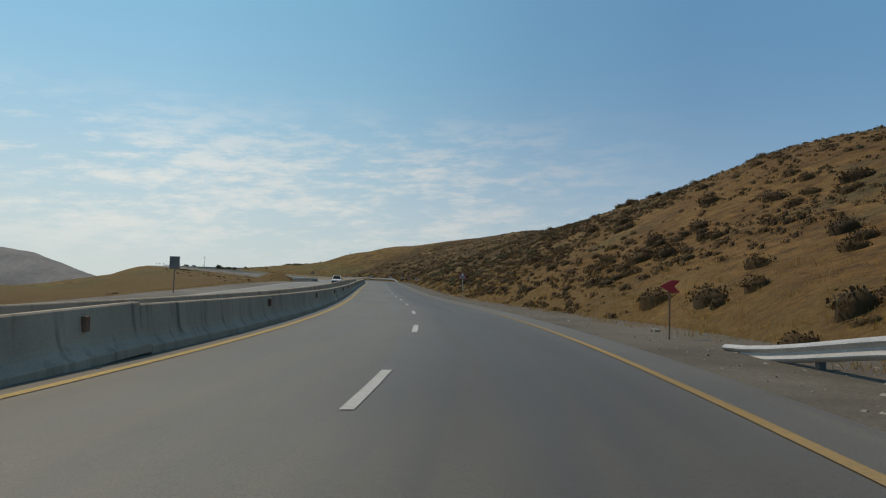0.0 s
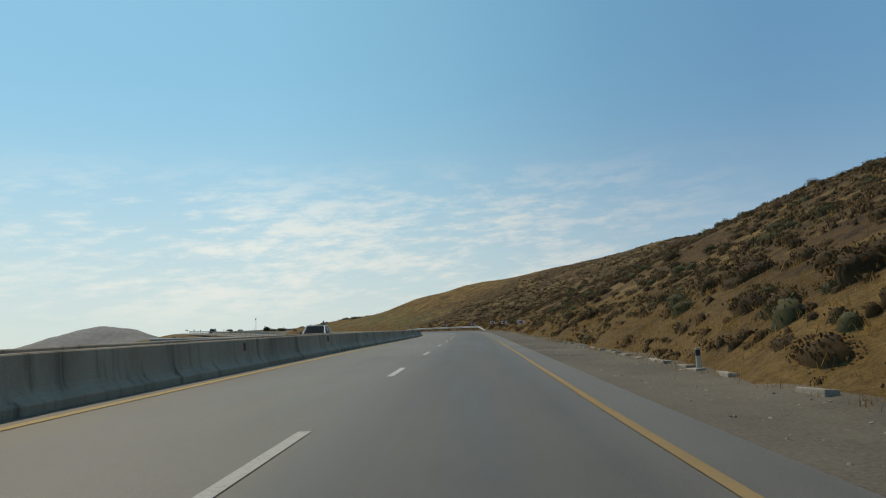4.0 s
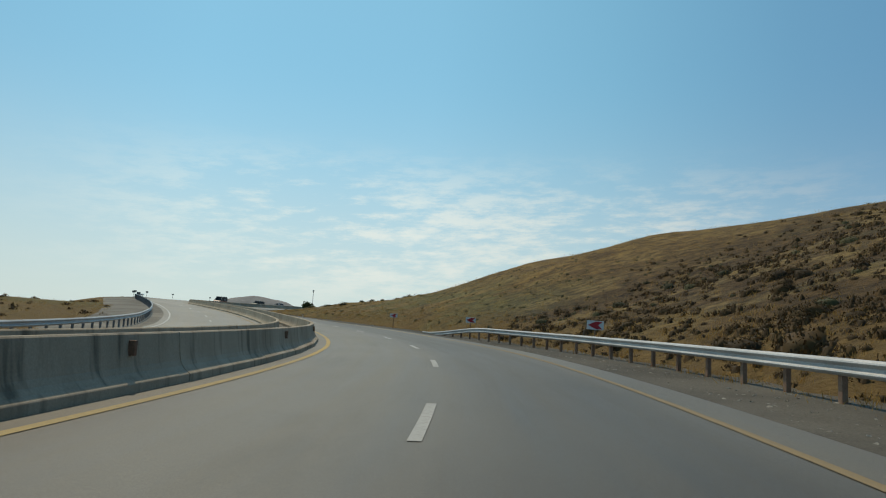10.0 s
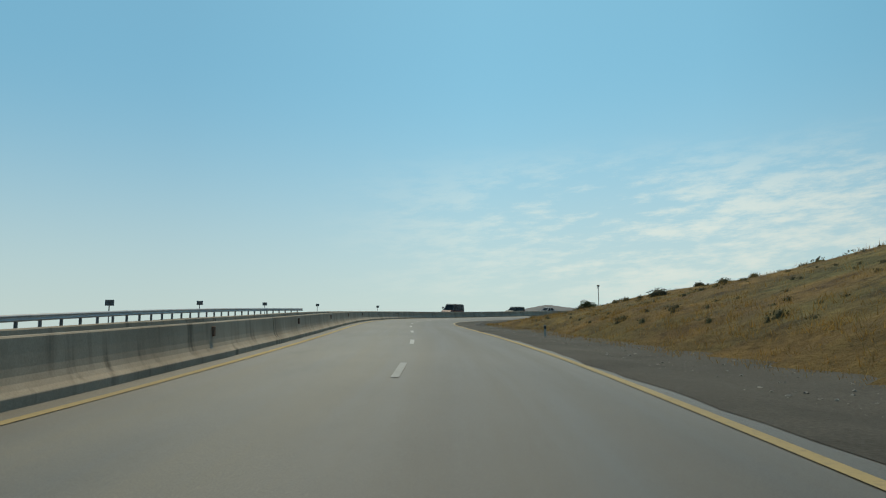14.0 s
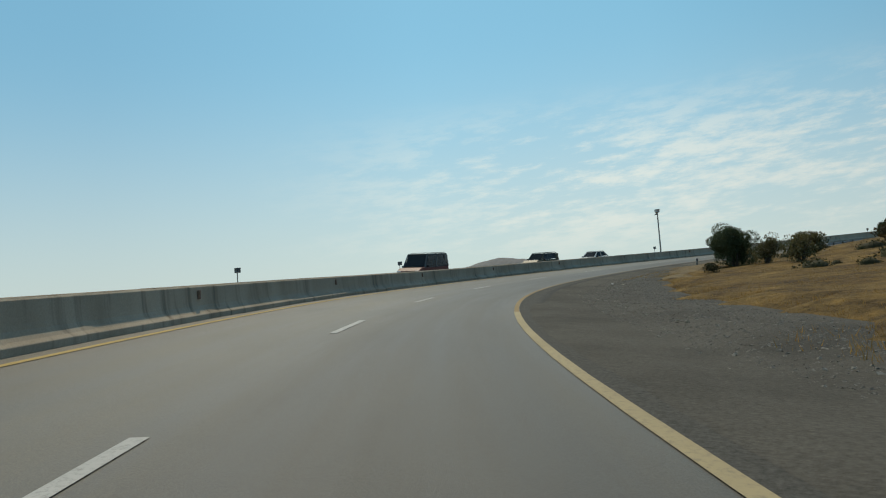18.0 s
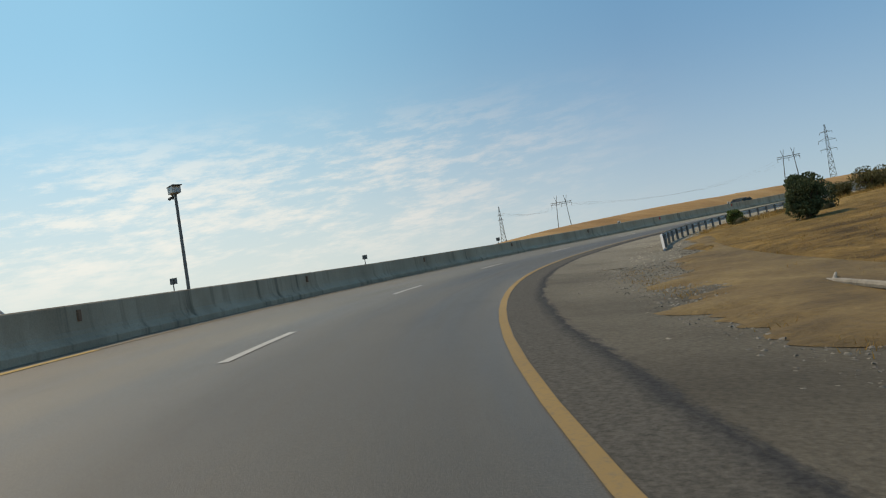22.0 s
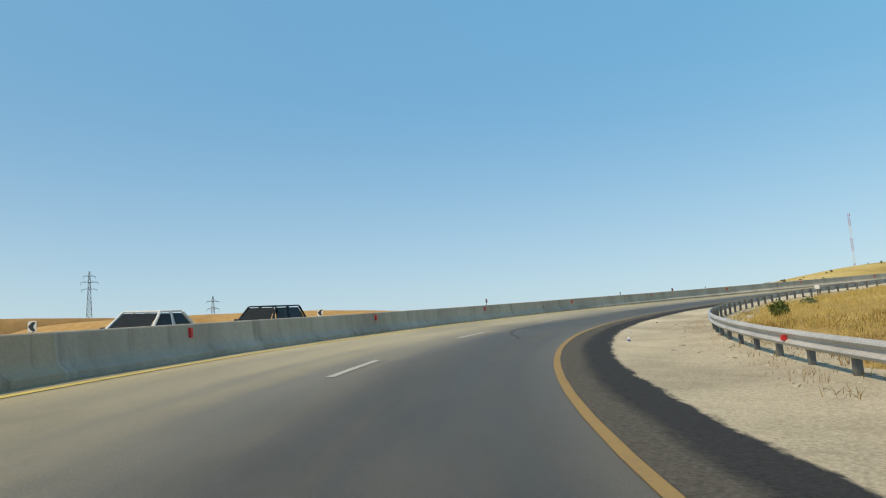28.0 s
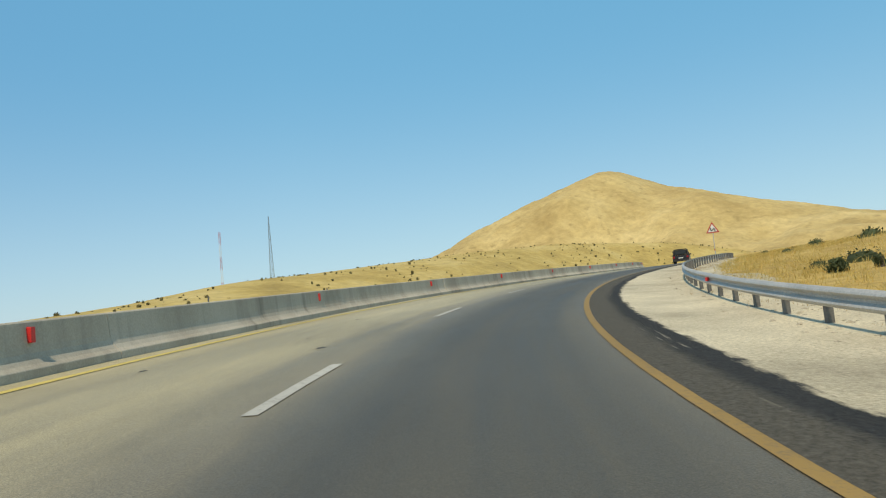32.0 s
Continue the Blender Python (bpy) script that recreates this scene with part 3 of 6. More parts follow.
def at(s, d, h=0.0):
    """Place at s metres along the road and d metres to the right of its lane line, h above its surface."""
    s = np.asarray(s, float)
    t = np.interp(s, SS, TH)
    return np.stack(np.broadcast_arrays(np.interp(s, SS, CX) + d * np.cos(t), np.interp(s, SS, CY) + d * np.sin(t),
                    np.interp(s, SS, CZ) - np.clip(d, -17.5, 6.5) * np.interp(s, SS, BK) + fall(s, d) + h), -1)


def turn(s):
    return math.degrees(float(np.interp(s, SS, TH)))


def road_pose(s, d, h=0.0, rz=0.0):
    p = at(s, d, h)
    return pose(float(p[0]), float(p[1]), float(p[2]), 0, 0, turn(s) + rz)


# hillside on the uphill side: height and distance of its crest along the road
HILL_S = np.array([-30, 0, 30, 60, 90, 120, 150, 180, 210, 235, 255, 270, 285, 300, 315, 335, 360, 400], float)
HILL_H = np.array([6.7, 10.5, 15.3, 18.1, 16.7, 16.8, 17.4, 17.3, 17.9, 21.6, 21.5, 20.0, 16.9, 13.4, 9.5, 4.6, 3.5, 1.0])
HILL_D = np.array([56.1, 55.2, 53.7, 52.5, 51.5, 56.9, 58.9, 63.8, 71.1, 79.0, 82.0, 74.5, 59.4, 46.0, 49.5, 35.0, 39.4, 40.0])
HILL_M = np.array([0.85, 0.85, 0.85, 0.82, 0.98, 0.89, 0.93, 0.93, 0.81, 0.77, 0.67, 0.74, 0.85, 0.55, 0.67, 0.94, 0.9, 0.8])


def smooth(x, a, b):
    u = np.clip((x - a) / (b - a), 0, 1)
    return u * u * (3 - 2 * u)


def profile(s, d):
    """Height of the natural ground at (s, d)."""
    z = np.interp(s, SS, CZ) - np.clip(d, -17.5, 6.5) * np.interp(s, SS, BK) + fall(s, d)
    hc, dc = np.interp(s, HILL_S, HILL_H), np.interp(s, HILL_S, HILL_D)
    u = np.clip((d - 7.0) / np.maximum(dc - 7.0, 4.0), 0, None)
    m, uu = np.interp(s, HILL_S, HILL_M), np.minimum(u, 1)
    hill = np.where(u < 1, hc * (m * (1.5 * uu - 0.5 * uu ** 3) + (1 - m) * (3 * uu ** 2 - 2 * uu ** 3)), np.maximum(hc - 0.05 * (d - dc), hc * 0.3))
    inner = -0.3 * smooth(d, 9.5, 11.0) * smooth(s, 395, 410) * smooth(s, 445, 430) + 0.07 * np.clip(d - 10.0, 0, 26.0) + 0.012 * np.clip(d - 36.0, 0, 200.0)
    right = np.where(d > 7.0, hill * smooth(s, 400, 350) + inner * smooth(s, 350, 430), 0.0)
    gentle = smooth(s, 190, 235) * smooth(s, 362, 338)
    o = np.clip(-d - 18.0, 0, None)
    drop = -13.0 * smooth(o, 0, 45) - 10 * smooth(o, 40, 160)
    bank = -0.9 * smooth(o, 0, 7) - 8.0 * smooth(o, 16, 70) - 12 * smooth(o, 60, 200)
    knoll = 3.1 * smooth(o, 0.5, 5) * smooth(o, 14, 6) * smooth(s, 226, 242) * smooth(s, 259, 247)
    left = np.where(d < -18.0, bank * gentle + drop * (1 - gentle) + knoll, 0.0)
    return z + right + left


_groups = [(SS >= a) & (SS <= b) & (SS % 3 == 0) for a, b in ((-30, 330), (330, 480), (480, 870))]


def locate(x, y):
    """Distance along and beside the road, and the nearness, for each of its three stretches."""
    out = []
    for g in _groups:
        s0, cx, cy, th = SS[g], CX[g], CY[g], TH[g]
        d2 = (x[:, None] - cx) ** 2 + (y[:, None] - cy) ** 2
        j = d2.argmin(1)
        dx, dy = x - cx[j], y - cy[j]
        along = -dx * np.sin(th[j]) + dy * np.cos(th[j])
        s = np.clip(s0[j] + np.clip(along, -1.5, 1.5), s0[0], s0[-1])
        side = dx * np.cos(th[j]) + dy * np.sin(th[j])
        out.append((s, np.sign(side) * np.sqrt(d2[np.arange(len(x)), j]) * np.where(np.abs(along) > 3, 1.0, 1.0), d2[np.arange(len(x)), j]))
    return out


def ground_z(x, y):
    x, y = np.atleast_1d(np.asarray(x, float)), np.atleast_1d(np.asarray(y, float))
    res = np.empty(len(x))
    for i in range(0, len(x), 4000):
        sl = slice(i, i + 4000)
        num, den = 0.0, 0.0
        for s, d, d2 in locate(x[sl], y[sl]):
            w = 1.0 / (d2 + 2.0) ** 3
            num, den = num + w * profile(s, d), den + w
        res[sl] = num / den
    return res


def near_sd(x, y):
    ls = locate(np.atleast_1d(np.asarray(x, float)), np.atleast_1d(np.asarray(y, float)))
    d2 = np.stack([l[2] for l in ls])
    j = d2.argmin(0)
    n = np.arange(len(j))
    return np.stack([l[0] for l in ls])[j, n], np.stack([l[1] for l in ls])[j, n]


# ---- mesh helpers ----
def mesh_object(name, verts, faces, mat, parent=None, smooth_shade=False, uv=None):
    me = bpy.data.meshes.new(name)
    me.from_pydata([tuple(map(float, v)) for v in verts], [], [tuple(map(int, f)) for f in faces])
    if uv is not None:
        layer = me.uv_layers.new(name="UVMap")
        idx = np.empty(len(me.loops), int)
        me.loops.foreach_get("vertex_index", idx)
        layer.data.foreach_set("uv", np.asarray(uv, float)[idx].ravel())
    if smooth_shade:
        me.polygons.foreach_set("use_smooth", np.ones(len(me.polygons), bool))
    me.materials.append(mat)
    ob = new(name, me)
    if parent is not None:
        ob.parent = parent
    return ob


def part(name, bm, mat, parent, label=""):
    me = bpy.data.meshes.new(name)
    bm.to_mesh(me)
    bm.free()
    me.materials.append(mat)
    ob = new(name, me)
    ob.parent = parent
    if label:
        ob["label"] = label
    return ob


def empty(name, label, category, group="", kind=""):
    return tagged(new(name), label, category, group, kind)


def box(bm, x0, x1, y0, y1, z0, z1, bevel=0.0):
    r = bmesh.ops.create_cube(bm, size=1.0, matrix=Matrix.Translation(((x0 + x1) / 2, (y0 + y1) / 2, (z0 + z1) / 2)) @ Matrix.Diagonal((x1 - x0, y1 - y0, z1 - z0, 1)))
    if bevel:
        es = list({e for v in r["verts"] for e in v.link_edges})
        bmesh.ops.bevel(bm, geom=es, offset=bevel, segments=2, affect='EDGES', profile=0.6)
    return bm


def boxed(*a, bevel=0.0):
    return box(bmesh.new(), *a, bevel=bevel)


def rod(bm, a, b, r0, r1=None, n=8):
    a, b = Vector(a), Vector(b)
    v = b - a
    m = Matrix.Translation((a + b) / 2) @ v.to_track_quat('Z', 'Y').to_matrix().to_4x4()
    bmesh.ops.create_cone(bm, cap_ends=True, segments=n, radius1=r0, radius2=r0 if r1 is None else r1, depth=v.length, matrix=m)
    return bm


def prism(bm, pts, y0, y1):
    """Polygon in x and z, thickened along y."""
    a = [bm.verts.new((x, y0, z)) for x, z in pts]
    b = [bm.verts.new((x, y1, z)) for x, z in pts]
    bm.faces.new(a)
    bm.faces.new(b[::-1])
    for i in range(len(pts)):
        bm.faces.new((a[i - 1], b[i - 1], b[i], a[i]))
    bmesh.ops.recalc_face_normals(bm, faces=bm.faces)
    return bm


def strip(name, s0, s1, ds, dl, hl, mat, parent=None, wob=0.0, seed=1, inner=1.0):
    """A ribbon along the road, with heights hl at the offsets dl."""
    s = np.arange(s0, s1 + ds * 0.5, ds)
    dl, hl = np.asarray(dl, float), np.asarray(hl, float)
    rng = np.random.default_rng(seed)
    dd = np.broadcast_to(dl, (len(s), len(dl))).copy()
    if wob:
        w = np.convolve(rng.normal(size=len(s) + 8), np.ones(5) / 5, 'same')[:len(s)]
        dd[:, 0] += w * wob * inner
        dd[:, -1] += np.roll(w, 7) * wob
    v = at(s[:, None], dd, hl[None, :])
    n, k = len(s), len(dl)
    ii, jj = np.meshgrid(np.arange(n - 1), np.arange(k - 1), indexing='ij')
    q = (ii * k + jj).ravel()
    faces = np.stack([q, q + 1, q + k + 1, q + k], 1)
    uv = np.stack([dd, np.broadcast_to(s[:, None], dd.shape)], -1).reshape(-1, 2)
    return mesh_object(name, v.reshape(-1, 3), faces, mat, parent, True, uv)


# ---- ground sheet ----
def axis(lo, hi, step, far):
    a = list(np.arange(lo, hi + 0.1, step))
    x, st = a[-1], step
    while x < far:
        st *= 1.22
        x += st
        a.append(x)
    x, st = a[0], step
    while x > -far:
        st *= 1.22
        x -= st
        a.insert(0, x)
    return np.array(a)


gx, gy = axis(-215, 110, 2.5, 4600), axis(-40, 530, 2.5, 4600)
GX, GY = np.meshgrid(gx, gy, indexing='ij')
gz = ground_z(GX.ravel(), GY.ravel())
g_s, g_d = near_sd(GX.ravel(), GY.ravel())
rough_n = np.array([noise.fractal(Vector((x * 0.045, y * 0.045, 3.1)), 0.9, 2.0, 5) for x, y in zip(GX.ravel(), GY.ravel())])
off = np.clip((np.abs(g_d + 5.5) - 14.0) / 14.0, 0, 1)
gz = gz + rough_n * off * 0.6
inside = (g_d > -20.5) & (g_d < 8.8)
gz = np.where(inside, gz - 0.6, gz)
nx, ny = GX.shape
ii, jj = np.meshgrid(np.arange(nx - 1), np.arange(ny - 1), indexing='ij')
q = (ii * ny + jj).ravel()
ground_uv = np.concatenate([np.column_stack(near_sd(GX.ravel()[i:i + 4000], GY.ravel()[i:i + 4000])[::-1]) for i in range(0, GX.size, 4000)])
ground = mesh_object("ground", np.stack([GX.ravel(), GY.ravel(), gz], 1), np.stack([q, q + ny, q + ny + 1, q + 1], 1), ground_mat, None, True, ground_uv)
tagged(ground, "dry ochre hillside and valley ground with sparse grass", "ground", kind="structure")


def sheet_z(x, y):
    """Height of the ground sheet itself, between its corners."""
    i = np.clip(np.searchsorted(gx, x) - 1, 0, nx - 2)
    j = np.clip(np.searchsorted(gy, y) - 1, 0, ny - 2)
    u, v = (x - gx[i]) / (gx[i + 1] - gx[i]), (y - gy[j]) / (gy[j + 1] - gy[j])
    z = gz.reshape(nx, ny)
    return z[i, j] * (1 - u) * (1 - v) + z[i + 1, j] * u * (1 - v) + z[i, j + 1] * (1 - u) * v + z[i + 1, j + 1] * u * v


# ---- carriageways, verges and markings ----
LANE_L, LANE_R = -3.87, 3.71
road = strip("road", -30, ROAD_END, 2.0, [-4.75, -3.9, -2, 0, 2, 3.75, 4.55], [0.0] * 7, asphalt)
tagged(road, "worn grey asphalt carriageway with two lanes", "road", kind="structure")
road2 = strip("road_opposite", -30, ROAD_END, 2.0, [-15.2, -13, -11, -9, -6.7], [0.0] * 5, asphalt_far)
tagged(road2, "pale worn asphalt of the opposite carriageway", "road", kind="structure")
median = strip("median_strip", -30, ROAD_END, 3.0, [-6.75, -4.7], [-0.03, -0.03], gravel)
tagged(median, "dusty gravel strip between the two barriers", "median", kind="structure")
tar = strip("tar_edge", 326, ROAD_END, 2.0, [3.785, 4.5, 5.1, 5.9], [0.005, 0.004, -0.032, -0.05], tar_mat)
# it thins out and dips under the gravel where it begins
_v = np.array([v.co[:] for v in tar.data.vertices])
_vs = near_sd(_v[:, 0], _v[:, 1])[0]
for v, k in zip(tar.data.vertices, 0.16 * smooth(_vs, 348, 328)):
    v.co.z -= float(k)
tagged(tar, "dark tarry asphalt edge of the carriageway", "road edge", kind="structure")
verge_a = strip("verge_near", -30, 446, 2.0, [4.3, 5.5, 6.6, 7.4, 9.5, 11.4], [-0.03, -0.06, -0.06, 0.0, -0.05, -0.8], verge_mat, None, 0.1, 4, 0.0)
tagged(verge_a, "grey dusty gravel verge beside the road", "verge", kind="structure")
_s = np.arange(248.0, 396.0, 1.0)
_in = 4.6 - 0.62 * smooth(_s, 266, 298) * smooth(_s, 394, 372) + 0.07 * np.convolve(np.random.default_rng(14).normal(size=len(_s) + 8), np.ones(5) / 2.2, 'same')[4:-4]
_h = 0.07 * smooth(_in, 4.2, 4.5)
_v = np.stack([at(_s, _in, 0.006 - _h), at(_s, _in + 0.35, 0.009 - _h), at(_s, np.maximum(_in + 0.6, 4.75), 0.008 - _h), at(_s, 5.6, -0.068)], 1).reshape(-1, 3)
_uv = np.stack([np.stack([_in, _in + 0.35, np.maximum(_in + 0.6, 4.75), 0 * _in + 5.6], 1), np.repeat(_s[:, None], 4, 1)], -1).reshape(-1, 2)
wash = mesh_object("verge_wash", _v, [(4 * i + j, 4 * i + j + 1, 4 * i + j + 5, 4 * i + j + 4) for i in range(len(_s) - 1) for j in range(3)], verge_mat, None, True, _uv)
tagged(wash, "dark gravel washed over the edge of the asphalt", "verge", kind="structure")
verge_b = strip("verge_bend", 446, ROAD_END, 2.0, [4.3, 5.6, 6.8, 8.2, 9.8, 11.6], [-0.03, -0.06, -0.05, -0.05, -0.1, -0.8], verge_mat, None, 0.1, 6, 0.0)
tagged(verge_b, "pale stony gravel verge on the bend", "verge", kind="structure")
verge_c = strip("verge_opposite", -30, ROAD_END, 2.0, [-21.5, -18.5, -16.8, -15.1], [-0.35, -0.05, -0.05, -0.012], gravel, None, 0.1, 8)
tagged(verge_c, "dusty gravel verge of the opposite carriageway", "verge", kind="structure")

for nm, a, b_, m, lab in (("edge_line_left", LANE_L - 0.08, LANE_L + 0.1, bold_yellow, "yellow painted line along the concrete barrier"),
                          ("edge_line_right", LANE_R - 0.07, LANE_R + 0.07, yellow, "worn yellow painted line along the verge"),
                          ("edge_line_opposite", -14.7, -14.55, white, "white painted edge line of the opposite carriageway"),
                          ("edge_line_median", -7.6, -7.45, yellow, "yellow painted line of the opposite carriageway")):
    tagged(strip(nm, -30, {"edge_line_left": 436.0, "edge_line_right": 258.0}.get(nm, ROAD_END), 2.0, [a, b_], [0.009, 0.009], m, None, 0.006, 9), lab, "road marking", kind="structure")
# stretch seen towards the sun: glare painted in as a creamier yellow
tagged(strip("edge_line_glare", 352.0, 378.0, 2.0, [LANE_R - 0.08, LANE_R + 0.08], [0.009, 0.009], glare_paint, None, 0.006, 9), "worn yellow line along the gravel, paled by painted-in sun glare", "road marking", kind="structure")
# brighter yellow here stands in for the sky's sheen on the line
tagged(strip("edge_line_sheen", 258.0, 352.0, 2.0, [LANE_R - 0.08, LANE_R + 0.08], [0.009, 0.009], bold_yellow, None, 0.006, 9), "yellow painted line along the verge, brightened by painted-in sheen", "road marking", kind="structure")
tagged(strip("edge_line_worn", 378.0, ROAD_END, 2.0, [LANE_R - 0.065, LANE_R + 0.065], [0.009, 0.009], yellow, None, 0.006, 9), "worn yellow painted line along the verge of the bend", "road marking", kind="structure")
tagged(strip("edge_line_dusty", 436.0, 524.0, 2.0, [LANE_L - 0.07, LANE_L + 0.07], [0.009, 0.009], dusty_yellow, None, 0.006, 9), "faded line under dust along the concrete barrier", "road marking", kind="structure")
tagged(strip("edge_line_fresh", 524.0, ROAD_END, 2.0, [LANE_L - 0.085, LANE_L + 0.085], [0.009, 0.009], fresh_yellow, None, 0.006, 9), "fresher bright yellow painted line along the concrete barrier", "road marking", kind="structure")

for s0, dd, lab in ((539.0, [(0, 2.2), (1.5, 1.9), (3, 1.42), (5, 0.98), (7, 0.74), (9, 0.85), (11, 1.15)], "curved dark tyre mark across the lane"),):
    sv = s0 + np.arange(0, dd[-1][0] + 0.1, 0.5)
    dv = np.interp(sv - s0, [a for a, _ in dd], [b_ for _, b_ in dd])
    w = 0.07 * np.sin(np.linspace(0.15, math.pi - 0.1, len(sv))) ** 0.5
    v = np.concatenate([at(sv, dv - w, 0.004), at(sv, dv + w, 0.004)])
    n = len(sv)
    tagged(mesh_object("tyre_mark", v, [(i, i + 1, n + i + 1, n + i) for i in range(n - 1)], rubber), lab, "tyre mark", kind="structure")

rng = np.random.default_rng(15)
for s0, d0, r in ((594, -0.9, 0.09), (592, -2.9, 0.05), (596, -1.8, 0.045), (601, -2.3, 0.06), (545.5, 0.45, 0.09)):
    a = np.arange(14) * 6.283 / 14
    rr = r * rng.uniform(0.6, 1.3, 14)
    v = at(s0 + 1.9 * rr * np.sin(a), d0 + 0.8 * rr * np.cos(a), 0.005)
    tagged(mesh_object("tar_spot", v, [tuple(range(14))], rubber), "small dark tar spot on the asphalt", "tar spot", kind="structure")

lane_marks = empty("lane_marks", "white dashes painted between the two lanes", "road marking", kind="structure")
for row, d0 in ((range(-2, 66), 0.0), (range(-2, 66), -11.1)):
    for i in row:
        s0 = 0.27 + 12.0 * i
        if s0 < -28 or s0 > ROAD_END - 5:
            continue
        o = strip("dash", s0, s0 + 3.37, 3.37 / 2, [d0 - 0.075, d0 + 0.075], [0.009, 0.009], white, lane_marks)

# ---- far hills ----
def ridge(name, crest, front, back, base, mat, amp, label, nrm, seed=0.0, cols=120, rows=44):
    """A hill under a flowing crest line, falling to its base on both sides."""
    c = np.array(crest, float)
    t = np.concatenate([[0], np.cumsum(np.hypot(*np.diff(c[:, :2], axis=0).T))])
    u = np.linspace(0, t[-1], cols)
    p = np.stack([np.interp(u, t, c[:, k]) for k in range(3)], 1)
    ker = np.hanning(9) / np.hanning(9).sum()
    p = np.stack([np.convolve(np.pad(p[:, k], 4, 'edge'), ker, 'valid') for k in range(3)], 1)
    nrm = np.array(nrm) / math.hypot(*nrm)
    v = []
    for w in np.linspace(-1, 1, rows):
        reach = front if w > 0 else back
        k = math.cos(min(1, abs(w)) * math.pi / 2) ** 1.25
        q = p[:, :2] + nrm * (w * reach)
        ends = np.sin(np.linspace(0, math.pi, cols)) ** 0.12
        z = base + (p[:, 2] - base) * k * (0.15 + 0.85 * ends)
        n = np.array([noise.fractal(Vector((x * 0.011, y * 0.011, seed)), 0.95, 2.0, 6) for x, y in q])
        v.append(np.column_stack([q, z + n * amp * (1 - 0.75 * (1 - abs(w)) ** 3 * 0.6) * min(1, 1.3 - k * 0.55)]))
    v = np.concatenate(v)
    ii, jj = np.meshgrid(np.arange(rows - 1), np.arange(cols - 1), indexing='ij')
    q = (ii * cols + jj).ravel()
    return tagged(mesh_object(name, v, np.stack([q, q + 1, q + cols + 1, q + cols], 1), mat, None, True), label, "hill", kind="structure")


def hill_mat(name, cols, scale, dots=None):
    m, nt, lk, b = material(name, 0.95, 0.0, 0.15)
    big = noise_out(nt, lk, scale, 7.0, 0.6)
    c = ramp(nt, lk, big, [(0.3 + 0.4 * i / (len(cols) - 1), x) for i, x in enumerate(cols)])
    f = noise_out(nt, lk, scale * 9, 6.0, 0.7)
    c = mixc(nt, lk, 1.0, c, ramp(nt, lk, f, [(0.3, (0.8,) * 3), (0.7, (1.15,) * 3)]), 'MULTIPLY')
    if dots:
        d = noise_out(nt, lk, dots[0], 3.0, 0.5)
        c = mixc(nt, lk, ramp(nt, lk, d, [(0.62, (0, 0, 0)), (0.75, (0.5,) * 3)]), c, dots[1])
    lk.new(c, b.inputs["Base Color"])
    bump(nt, lk, b, f, 0.7, 1.5)
    return m


golden_mat = hill_mat("golden_hill", [(0.36, 0.265, 0.115), (0.47, 0.36, 0.165), (0.56, 0.445, 0.225)], 0.014, (0.09, (0.2, 0.15, 0.07)))
scrub_mat = hill_mat("scrub_ridge", [(0.30, 0.22, 0.08), (0.46, 0.35, 0.13), (0.55, 0.44, 0.20)], 0.03)
brown_mat = hill_mat("brown_ridge", [(0.25, 0.145, 0.06), (0.33, 0.20, 0.085), (0.40, 0.26, 0.12)], 0.01)
field_mat = hill_mat("golden_field", [(0.34, 0.205, 0.08), (0.42, 0.26, 0.105), (0.49, 0.32, 0.14)], 0.012)
# distance haze is painted into these flat greys
grey_mat = hill_mat("haze_painted_hill", [(0.17, 0.165, 0.155), (0.21, 0.20, 0.19), (0.25, 0.24, 0.225)], 0.006)

ridge("hill_golden", [(960, 200, 40), (872, 63, 105), (844, 3, 134), (804, -67, 168), (769, -120, 193), (726, -176, 160), (615, -224, 118), (491, -264, 84), (330, -330, 60), (150, -400, 40)],
      330, 300, 10, golden_mat, 13.0, "tall golden hill of dry grass with a rocky peak", (-0.6, 0.8), 1.0, 260, 80)
scrub = ridge("hill_scrub", [(120, 560, 20), (194, 468, 32), (240, 431, 40), (304, 348, 47), (376, 266, 57), (405, 185, 62), (397, 117, 61), (380, 40, 48)],
              110, 200, 16, scrub_mat, 2.0, "low golden ridge dotted with young trees", (-0.9, -0.45), 2.0)
ridge("hill_brown", [(-420, 690, 0), (-185, 700, 25), (-127, 712, 31), (-74, 848, 39), (20, 980, 47), (116, 1109, 55), (316, 1287, 66), (498, 1237, 67.5), (610, 1120, 66), (720, 1050, 62), (800, 940, 30)],
      150, 200, -20, brown_mat, 1.6, "long low brown ridge under the pylons", (0.6, -0.8), 3.0)
ridge("hill_brown_east", [(395, 1290, 60), (455, 1210, 64), (528, 1110, 61.5), (639, 982, 60.5), (700, 868, 54), (790, 720, 26)],
      200, 200, -20, field_mat, 2.0, "low golden ridge of dry grass beyond the valley", (-0.8, -0.6), 5.0)
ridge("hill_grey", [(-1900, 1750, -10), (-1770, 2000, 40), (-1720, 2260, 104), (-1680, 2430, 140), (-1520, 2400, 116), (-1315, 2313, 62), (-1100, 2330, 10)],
      500, 400, -40, grey_mat, 8.0, "distant hill across the valley, haze painted into its grey", (0.57, -0.82), 4.0)


